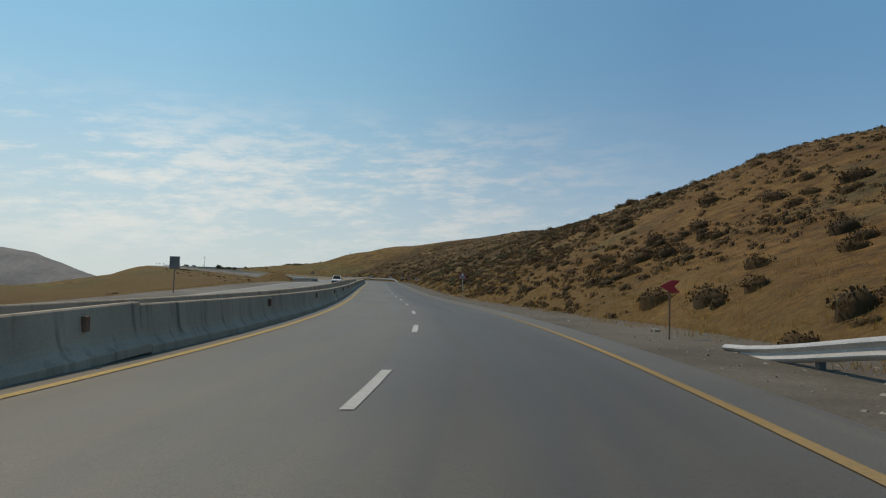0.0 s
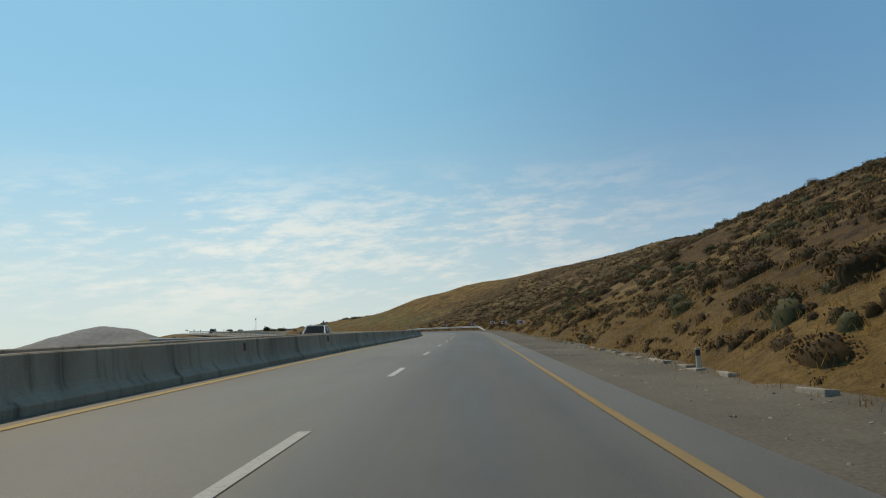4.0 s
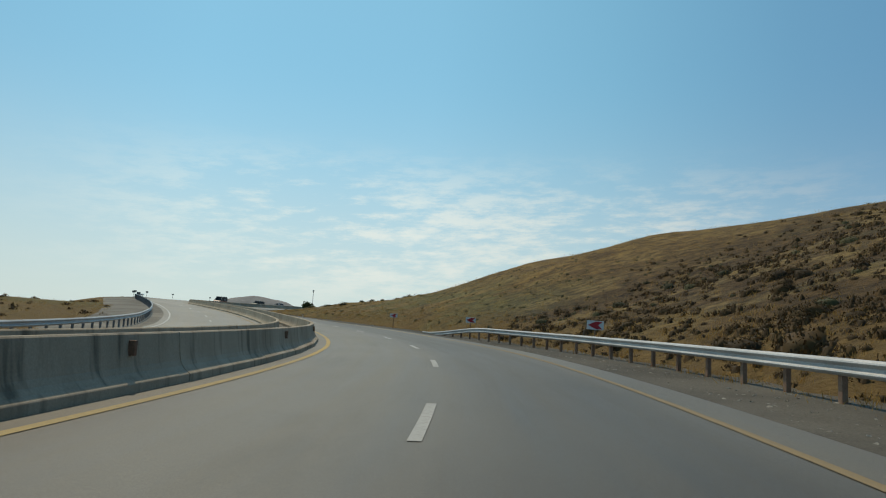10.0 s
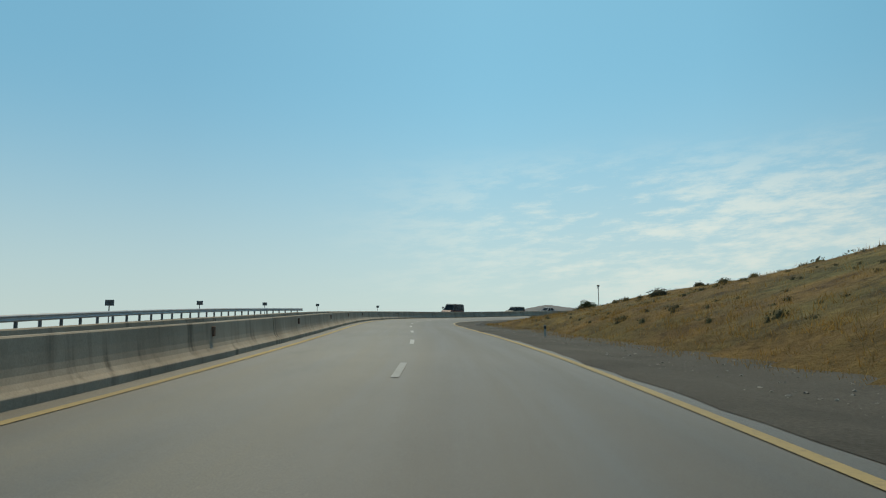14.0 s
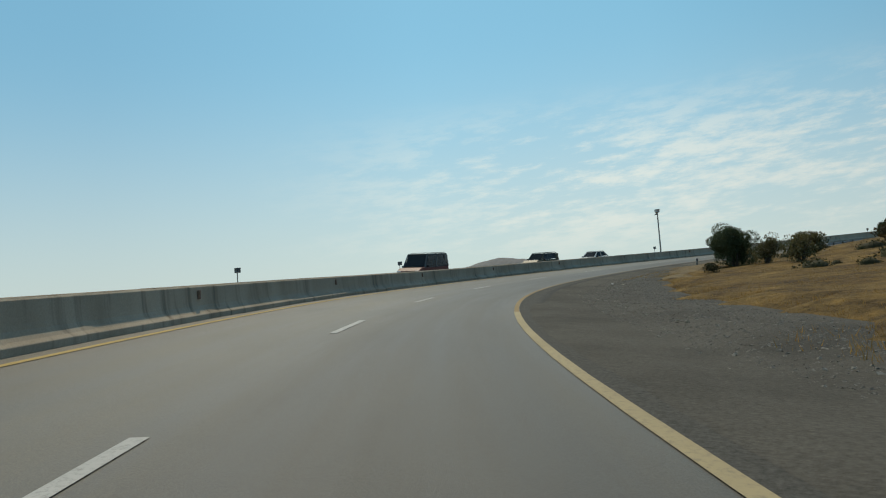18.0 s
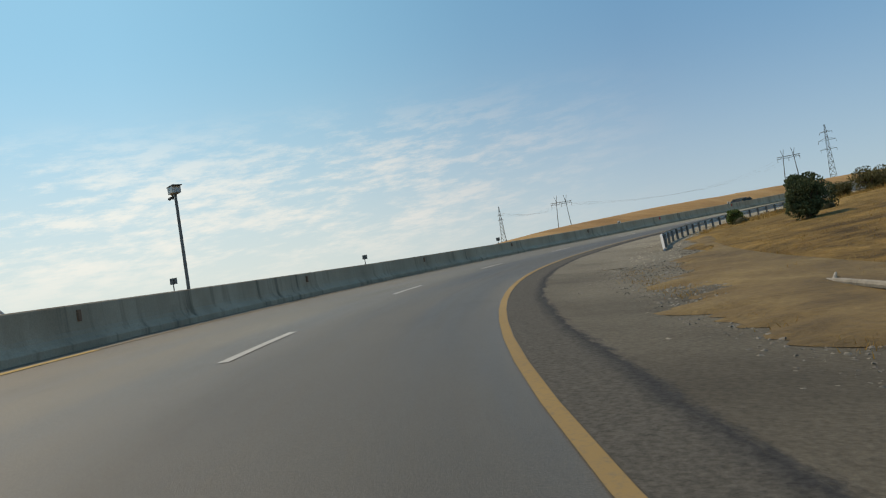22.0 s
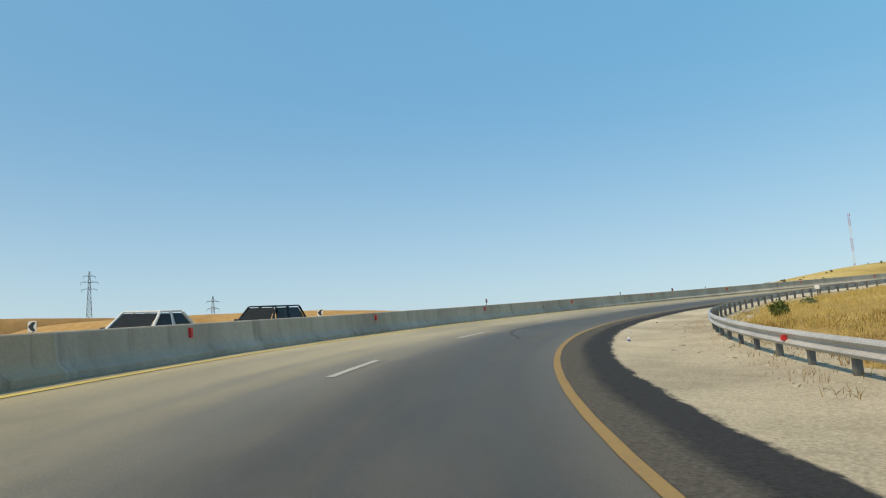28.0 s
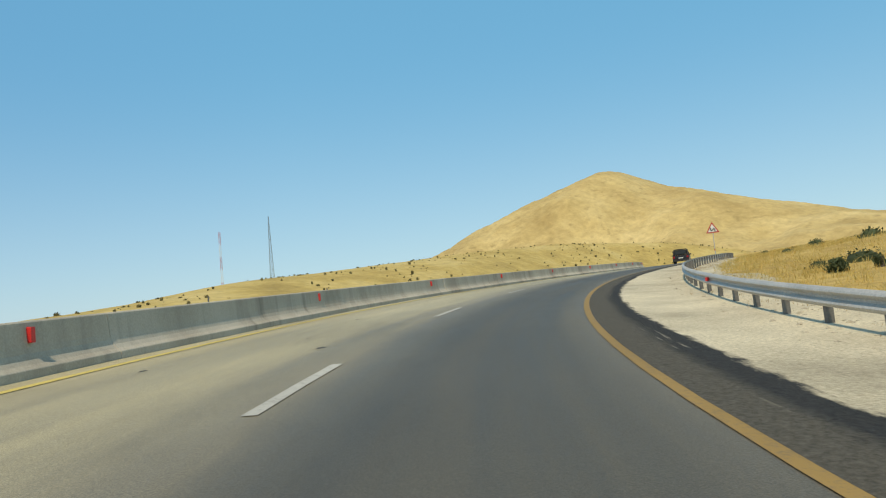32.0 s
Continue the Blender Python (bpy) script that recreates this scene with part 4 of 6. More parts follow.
# ---- concrete barriers ----
def barrier_segment(length):
    half = [(0.325, 0.0), (0.325, 0.135), (0.316, 0.150), (0.242, 0.207), (0.182, 0.282), (0.145, 0.37), (0.126, 0.47), (0.108, 0.64), (0.092, 0.852), (0.07, 0.876)]
    prof = half + [(-x, z) for x, z in half[::-1]]
    bm = bmesh.new()
    prism(bm, prof, -length / 2, length / 2)
    me = bpy.data.meshes.new("segment")
    bm.to_mesh(me)
    bm.free()
    me.materials.append(concrete)
    return me


seg_mesh = barrier_segment(5.992)
# the same segment in a paler concrete, taken past s = 528
pale_seg = seg_mesh.copy()
pale_seg.materials[0] = pale_concrete
bm = boxed(-0.03, 0.07, -0.05, 0.05, -0.12, 0.11, bevel=0.012)
ref_mesh = bpy.data.meshes.new("reflector")
bm.to_mesh(ref_mesh)
bm.free()
ref_mesh.materials.append(red)
# copy for reflectors in shade: the darkening is put into a rust-brown colour
shaded_ref_mesh = ref_mesh.copy()
shaded_ref_mesh.materials[0] = rust
rng = np.random.default_rng(11)
for nm, dc, last, lab in (("concrete_barrier", -4.72, ROAD_END, "grey concrete road barrier with red reflectors along the lane"),
                          ("concrete_barrier", -6.62, 446.0, "grey concrete road barrier along the opposite carriageway")):
    wall = empty(nm, lab, "barrier", "median barriers")
    for i in range(138):
        s = -27.0 + 6.0 * i
        if s > last:
            break
        o = new("segment", pale_seg if s > 528 else seg_mesh)
        o.parent = wall
        j = rng.normal(size=3)
        bank = -math.degrees(math.atan(float(np.interp(s, SS, BK))))
        run_ = at(s + 3, dc) - at(s - 3, dc)
        grade = math.degrees(math.atan2(float(run_[2]), float(np.hypot(run_[0], run_[1]))))
        dip = [0.2 * float(smooth(s + k, 4.5, -2.5)) if dc > -5 else 0.05 * float(smooth(s + k, 320, 370)) for k in (-3, 0, 3)]
        o.matrix_basis = road_pose(s, dc + 0.008 * j[0], -dip[1]) @ pose(0, 0, 0, grade + math.degrees((dip[0] - dip[2]) / 6) + 0.05 * j[2], -bank, 0.1 * j[1]) @ Matrix.Diagonal((1, float(np.linalg.norm(at(s + 3, dc) - at(s - 3, dc))) / 5.99, 1 - 0.08 * float(smooth(s, 485, 520)), 1))
        if dc > -5 and i % 2 == 1:
            # red past s = 488, before that the copy with shade in its colour
            r = new("reflector", ref_mesh if s > 488 else shaded_ref_mesh)
            r.parent = wall
            r.matrix_basis = road_pose(s + 1.0 + float(np.interp(s, (260, 300, 400, 450, 490, 530, 570), (0, 1.0, 1.0, 0.5, 0.5, 0.3, 0))), dc + 0.115, 0.66 - dip[1] - 0.05 * float(smooth(s, 485, 520)))
    sv = np.arange(-30.0, last + 2, 2.0)
    rim = [(0.24, 0.02), (0.24, 0.09), (0.085, 0.30), (0.02, 0.79), (-0.02, 0.79), (-0.085, 0.30), (-0.24, 0.09), (-0.24, 0.02)]
    sunk = 0.2 * smooth(sv, 4.5, -2.5) if dc > -5 else 0.05 * smooth(sv, 320, 370)
    cv = np.concatenate([at(sv, dc + x, z - sunk)[:, None] for x, z in rim], 1).reshape(-1, 3)
    mesh_object("joint_filler", cv, [(i * 8 + j, i * 8 + j + 1, (i + 1) * 8 + j + 1, (i + 1) * 8 + j) for i in range(len(sv) - 1) for j in range(7)], rubble, wall)


# ---- guard rails ----
W_PROFILE = [(0.0, -0.155), (0.022, -0.15), (0.066, -0.115), (0.082, -0.088), (0.066, -0.064), (0.014, -0.02), (0.014, 0.02), (0.066, 0.064), (0.082, 0.088), (0.066, 0.115), (0.022, 0.15), (0.0, 0.155)]


def guard_rail(s0, s1, d_of, side, label, step=4.0, ramp_in=0.0, ramp_out=0.0, mat=None, red_every=0, high=0.62, post_mat=None):
    """side: -1 when the wave faces the road on its left, +1 when it faces right."""
    rail = empty("guard_rail", label, "guard rail", "guard rails")
    s = np.arange(s0, s1 + 0.1, 1.0)
    d = np.array([d_of(x) for x in s])
    hh = np.full(len(s), high)
    if ramp_in:
        hh = np.where(s < s0 + ramp_in, -0.1 + (high + 0.1) * smooth(s, s0, s0 + ramp_in), hh)
    if ramp_out:
        hh = np.where(s > s1 - ramp_out, -0.1 + (high + 0.1) * smooth(s, s1, s1 - ramp_out), hh)
    prof = [(side * x, z) for x, z in W_PROFILE] + [(side * (x - 0.004) - 0.004 * side, z) for x, z in W_PROFILE[::-1]]
    k = len(prof)
    # beams of four metres, lapped end to end
    for a in range(0, len(s) - 1, 4):
        b_ = min(a + 4, len(s) - 1)
        rows = []
        for i in range(a, b_ + 1):
            rows += [at(s[i], d[i] + x, hh[i] + z) for x, z in prof]
        n = b_ - a + 1
        faces = [(i * k + j, i * k + (j + 1) % k, (i + 1) * k + (j + 1) % k, (i + 1) * k + j) for i in range(n - 1) for j in range(k)]
        mesh_object("beam", rows, faces, mat or steel, rail)
    bm = boxed(-0.05, 0.05, -0.07, 0.07, -0.9, high + 0.1)
    pm = bpy.data.meshes.new("post")
    bm.to_mesh(pm)
    bm.free()
    pm.materials.append(post_mat or steel_dark)
    for x in np.arange(s0 + (3.0 if ramp_in else 0.5), s1 - (3.0 if ramp_out else 0.5), step):
        o = new("post", pm)
        o.parent = rail
        o.matrix_basis = road_pose(x, d_of(x) - side * 0.08, float(np.interp(x, s, hh)) - high)
    if red_every:
        for x in np.arange(s0 + 6, s1, red_every):
            r = new("reflector", ref_mesh)
            r.parent = rail
            r.matrix_basis = road_pose(x, d_of(x) + side * 0.095, high) @ Matrix.Diagonal((1, 0.8, 0.45, 1))
    return rail


guard_rail(-28, 8.5, lambda s: 6.45, -1, "galvanised steel guard rail sinking into the gravel verge", 2.0, ramp_out=9.0)
guard_rail(203, 270, lambda s: 7.05 - 0.9 * smooth(s, 225, 269), -1, "galvanised guard rail with a ramped end below the hillside", 2.0, ramp_in=9.0, ramp_out=16.0, high=0.62, post_mat=rust)
guard_rail(453, 800, lambda s: 7.95 - 0.95 * smooth(s, 555, 600) + 0.2 * smooth(s, 458, 453), -1, "white-grey steel guard rail round the bend with red reflectors", 2.0, ramp_in=2.5, red_every=24.0, high=0.37)
guard_rail(120, 376, lambda s: -16.4, 1, "weathered steel guard rail above the valley", 2.0)

# ---- plants ----
def quads(centres, sizes, rng, upright=0.0, slim=1.0):
    """Small leaf faces, one at each centre, turned at random."""
    n = len(centres)
    a = rng.normal(size=(n, 3))
    a /= np.linalg.norm(a, axis=1)[:, None]
    b = np.cross(a, rng.normal(size=(n, 3)))
    b /= np.linalg.norm(b, axis=1)[:, None]
    if upright:
        b = b * (1 - upright) + np.array([0, 0, 1.0]) * upright
    a, b = a * sizes[:, None] * slim, b * sizes[:, None]
    v = np.stack([centres - a - b * 0.6, centres + a - b, centres + a * 0.7 + b, centres - a * 0.8 + b * 0.8], 1).reshape(-1, 3)
    f = np.arange(4 * n).reshape(n, 4)
    return v, f


def dome(rng, n, flat=0.6, least=0.5):
    """Leaf places over a low uneven bush one metre in radius."""
    p = rng.normal(size=(n, 3))
    p /= np.linalg.norm(p, axis=1)[:, None]
    p[:, 2] = np.abs(p[:, 2])
    lump = 1 + 0.2 * np.sin(3 * np.arctan2(p[:, 1], p[:, 0]) + rng.uniform(0, 6)) * rng.uniform(0.4, 1)
    r = rng.uniform(least, 1.0, n) * lump
    p = p * r[:, None]
    p[:, 2] = p[:, 2] * flat
    return p


def mound(rng, seg, rings, flat):
    """A lumpy dome one metre in radius, the twiggy heart of a bush."""
    v, ph = [(0.0, 0.0, 0.0)], rng.uniform(0, 6, 3)
    for i in range(rings):
        e = 1.2 * i / (rings - 1)
        for j in range(seg):
            a = 6.283 * (j + 0.5 * (i % 2)) / seg
            r = (0.76 + 0.12 * math.sin(2 * a + ph[0]) * math.cos(3 * e + ph[1])) * rng.uniform(0.88, 1.1)
            v.append((r * math.cos(a) * math.cos(e), r * math.sin(a) * math.cos(e), r * flat * math.sin(e) - 0.75 * (i == 0)))
    v[0] = (0.0, 0.0, flat * 0.8)
    f = []
    for i in range(rings - 1):
        for j in range(seg):
            a, b_ = 1 + i * seg + j, 1 + i * seg + (j + 1) % seg
            f.append((a, b_, b_ + seg, a + seg))
    top = 1 + (rings - 1) * seg
    f += [(top + j, top + (j + 1) % seg, 0, 0) for j in range(seg)]
    return np.array(v), f


def scatter(name, xy, zs, sizes, mat, label, category, n_leaf=42, flat=0.6, leaf=0.2, seed=1, variants=7, core=(7, 2)):
    rng = np.random.default_rng(seed)
    protos = []
    for _ in range(variants):
        v, f = mound(rng, core[0], core[1], flat)
        lv, lf = quads(dome(rng, n_leaf, flat, 0.72), rng.uniform(0.6, 1.3, n_leaf) * leaf, rng, 0.35, 0.6)
        protos.append((np.concatenate([v, lv]), np.array(f), lf + len(v)))
    vs, fs, base = [], [], 0
    for (x, y), z, s in zip(xy, zs, sizes):
        v, f0, f1 = protos[rng.integers(variants)]
        t = rng.uniform(0, 6.283)
        sx, sy, sz = s * rng.uniform(0.8, 1.35), s * rng.uniform(0.75, 1.2), s * rng.uniform(0.75, 1.2)
        vx, vy = v[:, 0] * sx, v[:, 1] * sy
        vs.append(np.stack([x + vx * math.cos(t) - vy * math.sin(t), y + vx * math.sin(t) + vy * math.cos(t), z - 0.08 * s + v[:, 2] * sz], 1))
        fs += [f0 + base, f1 + base]
        base += len(v)
    faces = [tuple(q[:3]) if q[2] == q[3] else tuple(q) for q in np.concatenate(fs).tolist()]
    return tagged(mesh_object(name, np.concatenate(vs), faces, mat, None, True), label, category, kind="stuff")


def grass(name, xy, zs, hs, mat, label, blades=7, seed=1, spread=0.16):
    rng = np.random.default_rng(seed)
    n = len(xy)
    c = np.repeat(np.column_stack([xy, zs]), blades, 0) + np.column_stack([rng.normal(size=(n * blades, 2)) * spread, np.zeros(n * blades)])
    h = np.repeat(hs, blades) * rng.uniform(0.5, 1.15, n * blades)
    t = rng.uniform(0, 6.283, n * blades)
    w = 0.005 + h * 0.028
    sx, sy = np.cos(t) * w, np.sin(t) * w
    lean = rng.normal(size=(n * blades, 2)) * 0.4 * h[:, None]
    z0 = c[:, 2] - 0.05
    v = np.stack([np.stack([c[:, 0] - sx, c[:, 1] - sy, z0], 1), np.stack([c[:, 0] + sx, c[:, 1] + sy, z0], 1),
                  np.stack([c[:, 0] + lean[:, 0], c[:, 1] + lean[:, 1], z0 + h], 1)], 1).reshape(-1, 3)
    return tagged(mesh_object(name, v, np.arange(len(v)).reshape(-1, 3), mat), label, "grass", kind="stuff")


def spread_sd(rng, n, s0, s1, d0, d1, power=1.0):
    s = rng.uniform(s0, s1, n)
    d = d0 + (d1 - d0) * rng.uniform(0, 1, n) ** power
    p = at(s, d)
    return p[:, 0], p[:, 1]


def clear_of_road(x, y, lo=-19.0, hi=8.6):
    s, d = near_sd(x, y)
    return (d > hi) | (d < lo)


rng = np.random.default_rng(21)
for nm, n, mat, lo, hi, thr, lab, sd_ in (("hill_shrubs", 6500, leaf_shrub, 0.16, 0.66, -0.36, "dark brown dry shrubs scattered over the hillside", 31),
                                         ("green_shrubs", 2200, leaf_shrub_green, 0.18, 0.65, 0.08, "grey-green low shrubs on the hillside", 32)):
    x, y = spread_sd(rng, n, -28, 352, 8.2, 84, 1.25)
    ok = clear_of_road(x, y, hi=8.0)
    x, y = x[ok], y[ok]
    dens = np.array([noise.fractal(Vector((a * 0.05, b_ * 0.05, sd_ * 1.7)), 0.9, 2.0, 4) for a, b_ in zip(x, y)])
    ok = dens > thr + rng.uniform(-0.3, 0.3, len(x)) + 1.7 * smooth(near_sd(x, y)[0], 255, 276) + 0.3 * smooth(near_sd(x, y)[0], 95, 45)
    x, y = x[ok], y[ok]
    sz = lo + (hi - lo) * rng.uniform(0, 1, len(x)) ** 2.4
    close = near_sd(x, y)[1] < 27
    scatter(nm, np.column_stack([x, y])[close], sheet_z(x, y)[close], sz[close], mat, lab, "shrub", 190, 0.8, 0.075, sd_, core=(9, 4))
    scatter("far_" + nm, np.column_stack([x, y])[~close], sheet_z(x, y)[~close], sz[~close], mat, lab, "shrub", 34, 0.8, 0.14, sd_ + 20, core=(7, 3))

x, y = spread_sd(rng, 38000, -28, 335, 7.8, 80, 1.1)
dens = np.array([noise.fractal(Vector((a * 0.07, b_ * 0.07, 9.3)), 0.9, 2.0, 4) for a, b_ in zip(x, y)])
ok = clear_of_road(x, y, hi=7.8) & (dens > rng.uniform(-0.55, 0.22, len(x)) + 1.4 * smooth(near_sd(x, y)[0], 256, 276) + 0.36 * smooth(near_sd(x, y)[0], 95, 40))
x, y = x[ok], y[ok]
sz, close = rng.uniform(0.13, 0.40, len(x)), near_sd(x, y)[1] < 27
scatter("heath", np.column_stack([x, y])[close], sheet_z(x, y)[close], sz[close], leaf_shrub, "small dry brown tufts covering the lower hillside", "shrub", 26, 0.8, 0.15, 38, core=(5, 2))
scatter("far_heath", np.column_stack([x, y])[~close], sheet_z(x, y)[~close], sz[~close], leaf_shrub, "small dry brown tufts covering the upper hillside", "shrub", 6, 0.75, 0.26, 58, core=(5, 2))
x, y = np.concatenate([spread_sd(rng, 260, -20, 240, 9.5, 40, 1.1), spread_sd(rng, 70, -10, 40, 9.5, 26, 1.0)], 1)
scatter("large_shrubs", np.column_stack([x, y]), sheet_z(x, y), 0.35 + 0.65 * rng.uniform(0, 1, len(x)) ** 1.6, leaf_shrub, "broad dark brown bushes on the lower slope", "shrub", 400, 0.78, 0.065, 33, core=(12, 5))
x, y = spread_sd(rng, 170, 95, 215, 9.5, 36, 1.1)
scatter("large_green_shrubs", np.column_stack([x, y]), sheet_z(x, y), 0.3 + 0.5 * rng.uniform(0, 1, len(x)) ** 1.6, leaf_shrub_green, "broad grey-green bushes on the lower slope", "shrub", 400, 0.78, 0.065, 40, core=(12, 5))
# low bushes breaking the line of the crest
s_ = rng.uniform(40, 345, 640)
d_ = np.interp(s_, HILL_S, HILL_D) + rng.uniform(-5, 4, 640)
p_ = at(s_, d_)
scatter("crest_shrubs", p_[:, :2], sheet_z(p_[:, 0], p_[:, 1]), 0.25 + 0.6 * rng.uniform(0, 1, 640) ** 2.5, leaf_shrub, "small dark shrubs along the crest of the hill", "shrub", 60, 0.8, 0.16, 39)
s_ = rng.uniform(235, 352, 190)
d_ = np.interp(s_, HILL_S, HILL_D) + rng.uniform(-4, 1.5, 190)
p_ = at(s_, d_)
scatter("crest_bushes", p_[:, :2], sheet_z(p_[:, 0], p_[:, 1]), 0.4 + 0.8 * rng.uniform(0, 1, 190) ** 2, leaf_shrub_green, "dark bushes along the lower end of the crest", "shrub", 130, 0.85, 0.1, 48, core=(9, 4))

x, y = spread_sd(rng, 420, 258, 346, 9.5, 30, 1.2)
scatter("low_tufts", np.column_stack([x, y]), sheet_z(x, y), rng.uniform(0.12, 0.34, len(x)), leaf_shrub_green, "low grey-green tufts on the grassy slope", "shrub", 60, 0.6, 0.08, 49, core=(6, 2))

# shrubs along the crest and on the valley side
x, y = spread_sd(rng, 900, 340, 480, 10.5, 36, 1.0)
ok = clear_of_road(x, y, hi=10.0) & (rng.uniform(size=len(x)) < 0.08)
scatter("bend_shrubs", np.column_stack([x[ok], y[ok]]), sheet_z(x[ok], y[ok]), rng.uniform(0.25, 0.8, ok.sum()), leaf_shrub_green, "low dusty green shrubs inside the bend", "shrub", 200, 0.8, 0.08, 34, core=(9, 4))
x, y = spread_sd(rng, 1500, 480, 690, 10.0, 80, 1.0)
ok = clear_of_road(x, y, hi=10.0) & (rng.uniform(size=len(x)) < 0.08)
scatter("field_shrubs", np.column_stack([x[ok], y[ok]]), sheet_z(x[ok], y[ok]), rng.uniform(0.3, 0.9, ok.sum()), leaf_green, "dark green shrubs in the golden field", "shrub", 200, 0.85, 0.08, 35, core=(9, 4))
x, y = spread_sd(rng, 500, 60, 345, -40, -19.5, 1.0)
ok = clear_of_road(x, y) & (rng.uniform(size=len(x)) < 0.4)
scatter("valley_shrubs", np.column_stack([x[ok], y[ok]]), sheet_z(x[ok], y[ok]), rng.uniform(0.2, 0.6, ok.sum()), leaf_shrub, "low brown shrubs below the outer guard rail", "shrub", 40, 0.7, 0.2, 36)

# dry grass
thatch_mat = speckled("dry_thatch", [(0.085, 0.055, 0.019), (0.15, 0.098, 0.034), (0.215, 0.15, 0.058)], 0.7, 9.0, 0.95, 0.05, 0.9)
_s = np.arange(402.0, 462.0, 0.25)
_in = 9.2 - 2.5 * smooth(_s, 403, 424) * smooth(_s, 452, 436) + 0.34 * np.convolve(np.random.default_rng(16).normal(size=len(_s) + 24), np.ones(9) / 3, 'same')[12:-12] + 0.1 * np.random.default_rng(17).normal(size=len(_s))
_v = np.stack([at(_s, _in, -0.05), at(_s, np.minimum(_in + 0.7, 9.6), 0.03), at(_s, 9.9, 0.02), at(_s, 11.2, -0.5)], 1).reshape(-1, 3)
tagged(mesh_object("straw_verge", _v, [(4 * i + j, 4 * i + j + 1, 4 * i + j + 5, 4 * i + j + 4) for i in range(len(_s) - 1) for j in range(3)], thatch_mat, None, True), "trodden straw creeping over the gravel verge", "verge", kind="structure")
x, y = spread_sd(rng, 3600, 406, 444, 6.6, 10.0, 0.8)
grass("verge_grass", np.column_stack([x, y]), at(*near_sd(x, y), -0.02)[:, 2], rng.uniform(0.04, 0.11, len(x)), straw, "short dry grass on the inner verge", 12, 47)
x, y = spread_sd(rng, 9000, -20, 370, 7.0, 13.0, 1.3)
grass("foot_grass", np.column_stack([x, y]), np.maximum(sheet_z(x, y), at(*near_sd(x, y), -0.06)[:, 2]), rng.uniform(0.1, 0.3, len(x)), straw, "dry straw-coloured grass at the foot of the slope", 12, 41)
x, y = spread_sd(rng, 11000, -20, 350, 13.0, 60.0, 1.2)
grass("slope_grass", np.column_stack([x, y]), sheet_z(x, y), rng.uniform(0.12, 0.28, len(x)), straw, "sparse dry grass over the slope", 12, 42, 0.3)
x, y = spread_sd(rng, 9000, 366, 470, 8.0, 32.0, 1.3)
ok = clear_of_road(x, y, hi=7.6) & ((near_sd(x, y)[0] < 444) | (near_sd(x, y)[1] > 9.7))
x, y = x[ok], y[ok]
grass("bend_grass", np.column_stack([x, y]), np.maximum(sheet_z(x, y), at(*near_sd(x, y), -0.1)[:, 2] - 5 * (near_sd(x, y)[1] > 9.5)), rng.uniform(0.05, 0.13, len(x)), straw, "dry ochre grass inside the bend", 12, 43)
x, y = spread_sd(rng, 6500, 464, 545, 8.6, 34.0, 1.4)
ok = clear_of_road(x, y, hi=8.4)
x, y = x[ok], y[ok]
grass("rail_grass", np.column_stack([x, y]), np.maximum(sheet_z(x, y), at(*near_sd(x, y), -0.1)[:, 2] - 5 * (near_sd(x, y)[1] > 9.5)), rng.uniform(0.1, 0.3, len(x)), straw, "ochre dry grass and weeds behind the guard rail", 12, 46)
x, y = spread_sd(rng, 12000, 535, 700, 8.6, 42.0, 1.4)
ok = clear_of_road(x, y, hi=8.4)
x, y = x[ok], y[ok]
grass("field_grass", np.column_stack([x, y]), np.maximum(sheet_z(x, y), at(*near_sd(x, y), -0.1)[:, 2] - 5 * (near_sd(x, y)[1] > 9.5)), rng.uniform(0.12, 0.36, len(x)), straw_gold, "golden dry grass behind the guard rail", 12, 44)
x, y = spread_sd(rng, 300, 470, 650, 7.0, 8.3, 1.0)
grass("rail_tufts", np.column_stack([x, y]), at(*near_sd(x, y), -0.07)[:, 2], rng.uniform(0.06, 0.2, len(x)), straw, "dry tufts growing below the guard rail", 26, 50, 0.22)
x, y = spread_sd(rng, 3500, 60, 345, -34, -18.3, 1.0)
grass("valley_grass", np.column_stack([x, y]), sheet_z(x, y), rng.uniform(0.15, 0.4, len(x)), straw, "dry grass beyond the outer guard rail", 6, 45)

# young trees on the scrub ridge
_sv = np.empty(len(scrub.data.vertices) * 3)
scrub.data.vertices.foreach_get("co", _sv)
_sv = _sv.reshape(-1, 3)
pick = rng.choice(np.arange(int(len(_sv) * 0.5), int(len(_sv) * 0.93)), 2100, replace=False)
pick = np.array([k for k in pick if noise.fractal(Vector(_sv[k]) * 0.025, 0.9, 2.0, 4) > rng.uniform(-0.35, 0.35)])
jit = rng.normal(size=(len(pick), 2)) * 2.0
scatter("ridge_trees", _sv[pick, :2] + jit, _sv[pick, 2], 0.25 + 0.6 * rng.uniform(0, 1, len(pick)) ** 2, leaf_dusty, "young olive trees and shrubs dotted over the ridge", "trees", 30, 1.2, 0.22, 37, core=(6, 3))

# loose stones on the verges
VERGE_D, VERGE_H = (4.3, 5.5, 6.6, 7.4, 9.5), (-0.03, -0.06, -0.06, 0.0, -0.05)


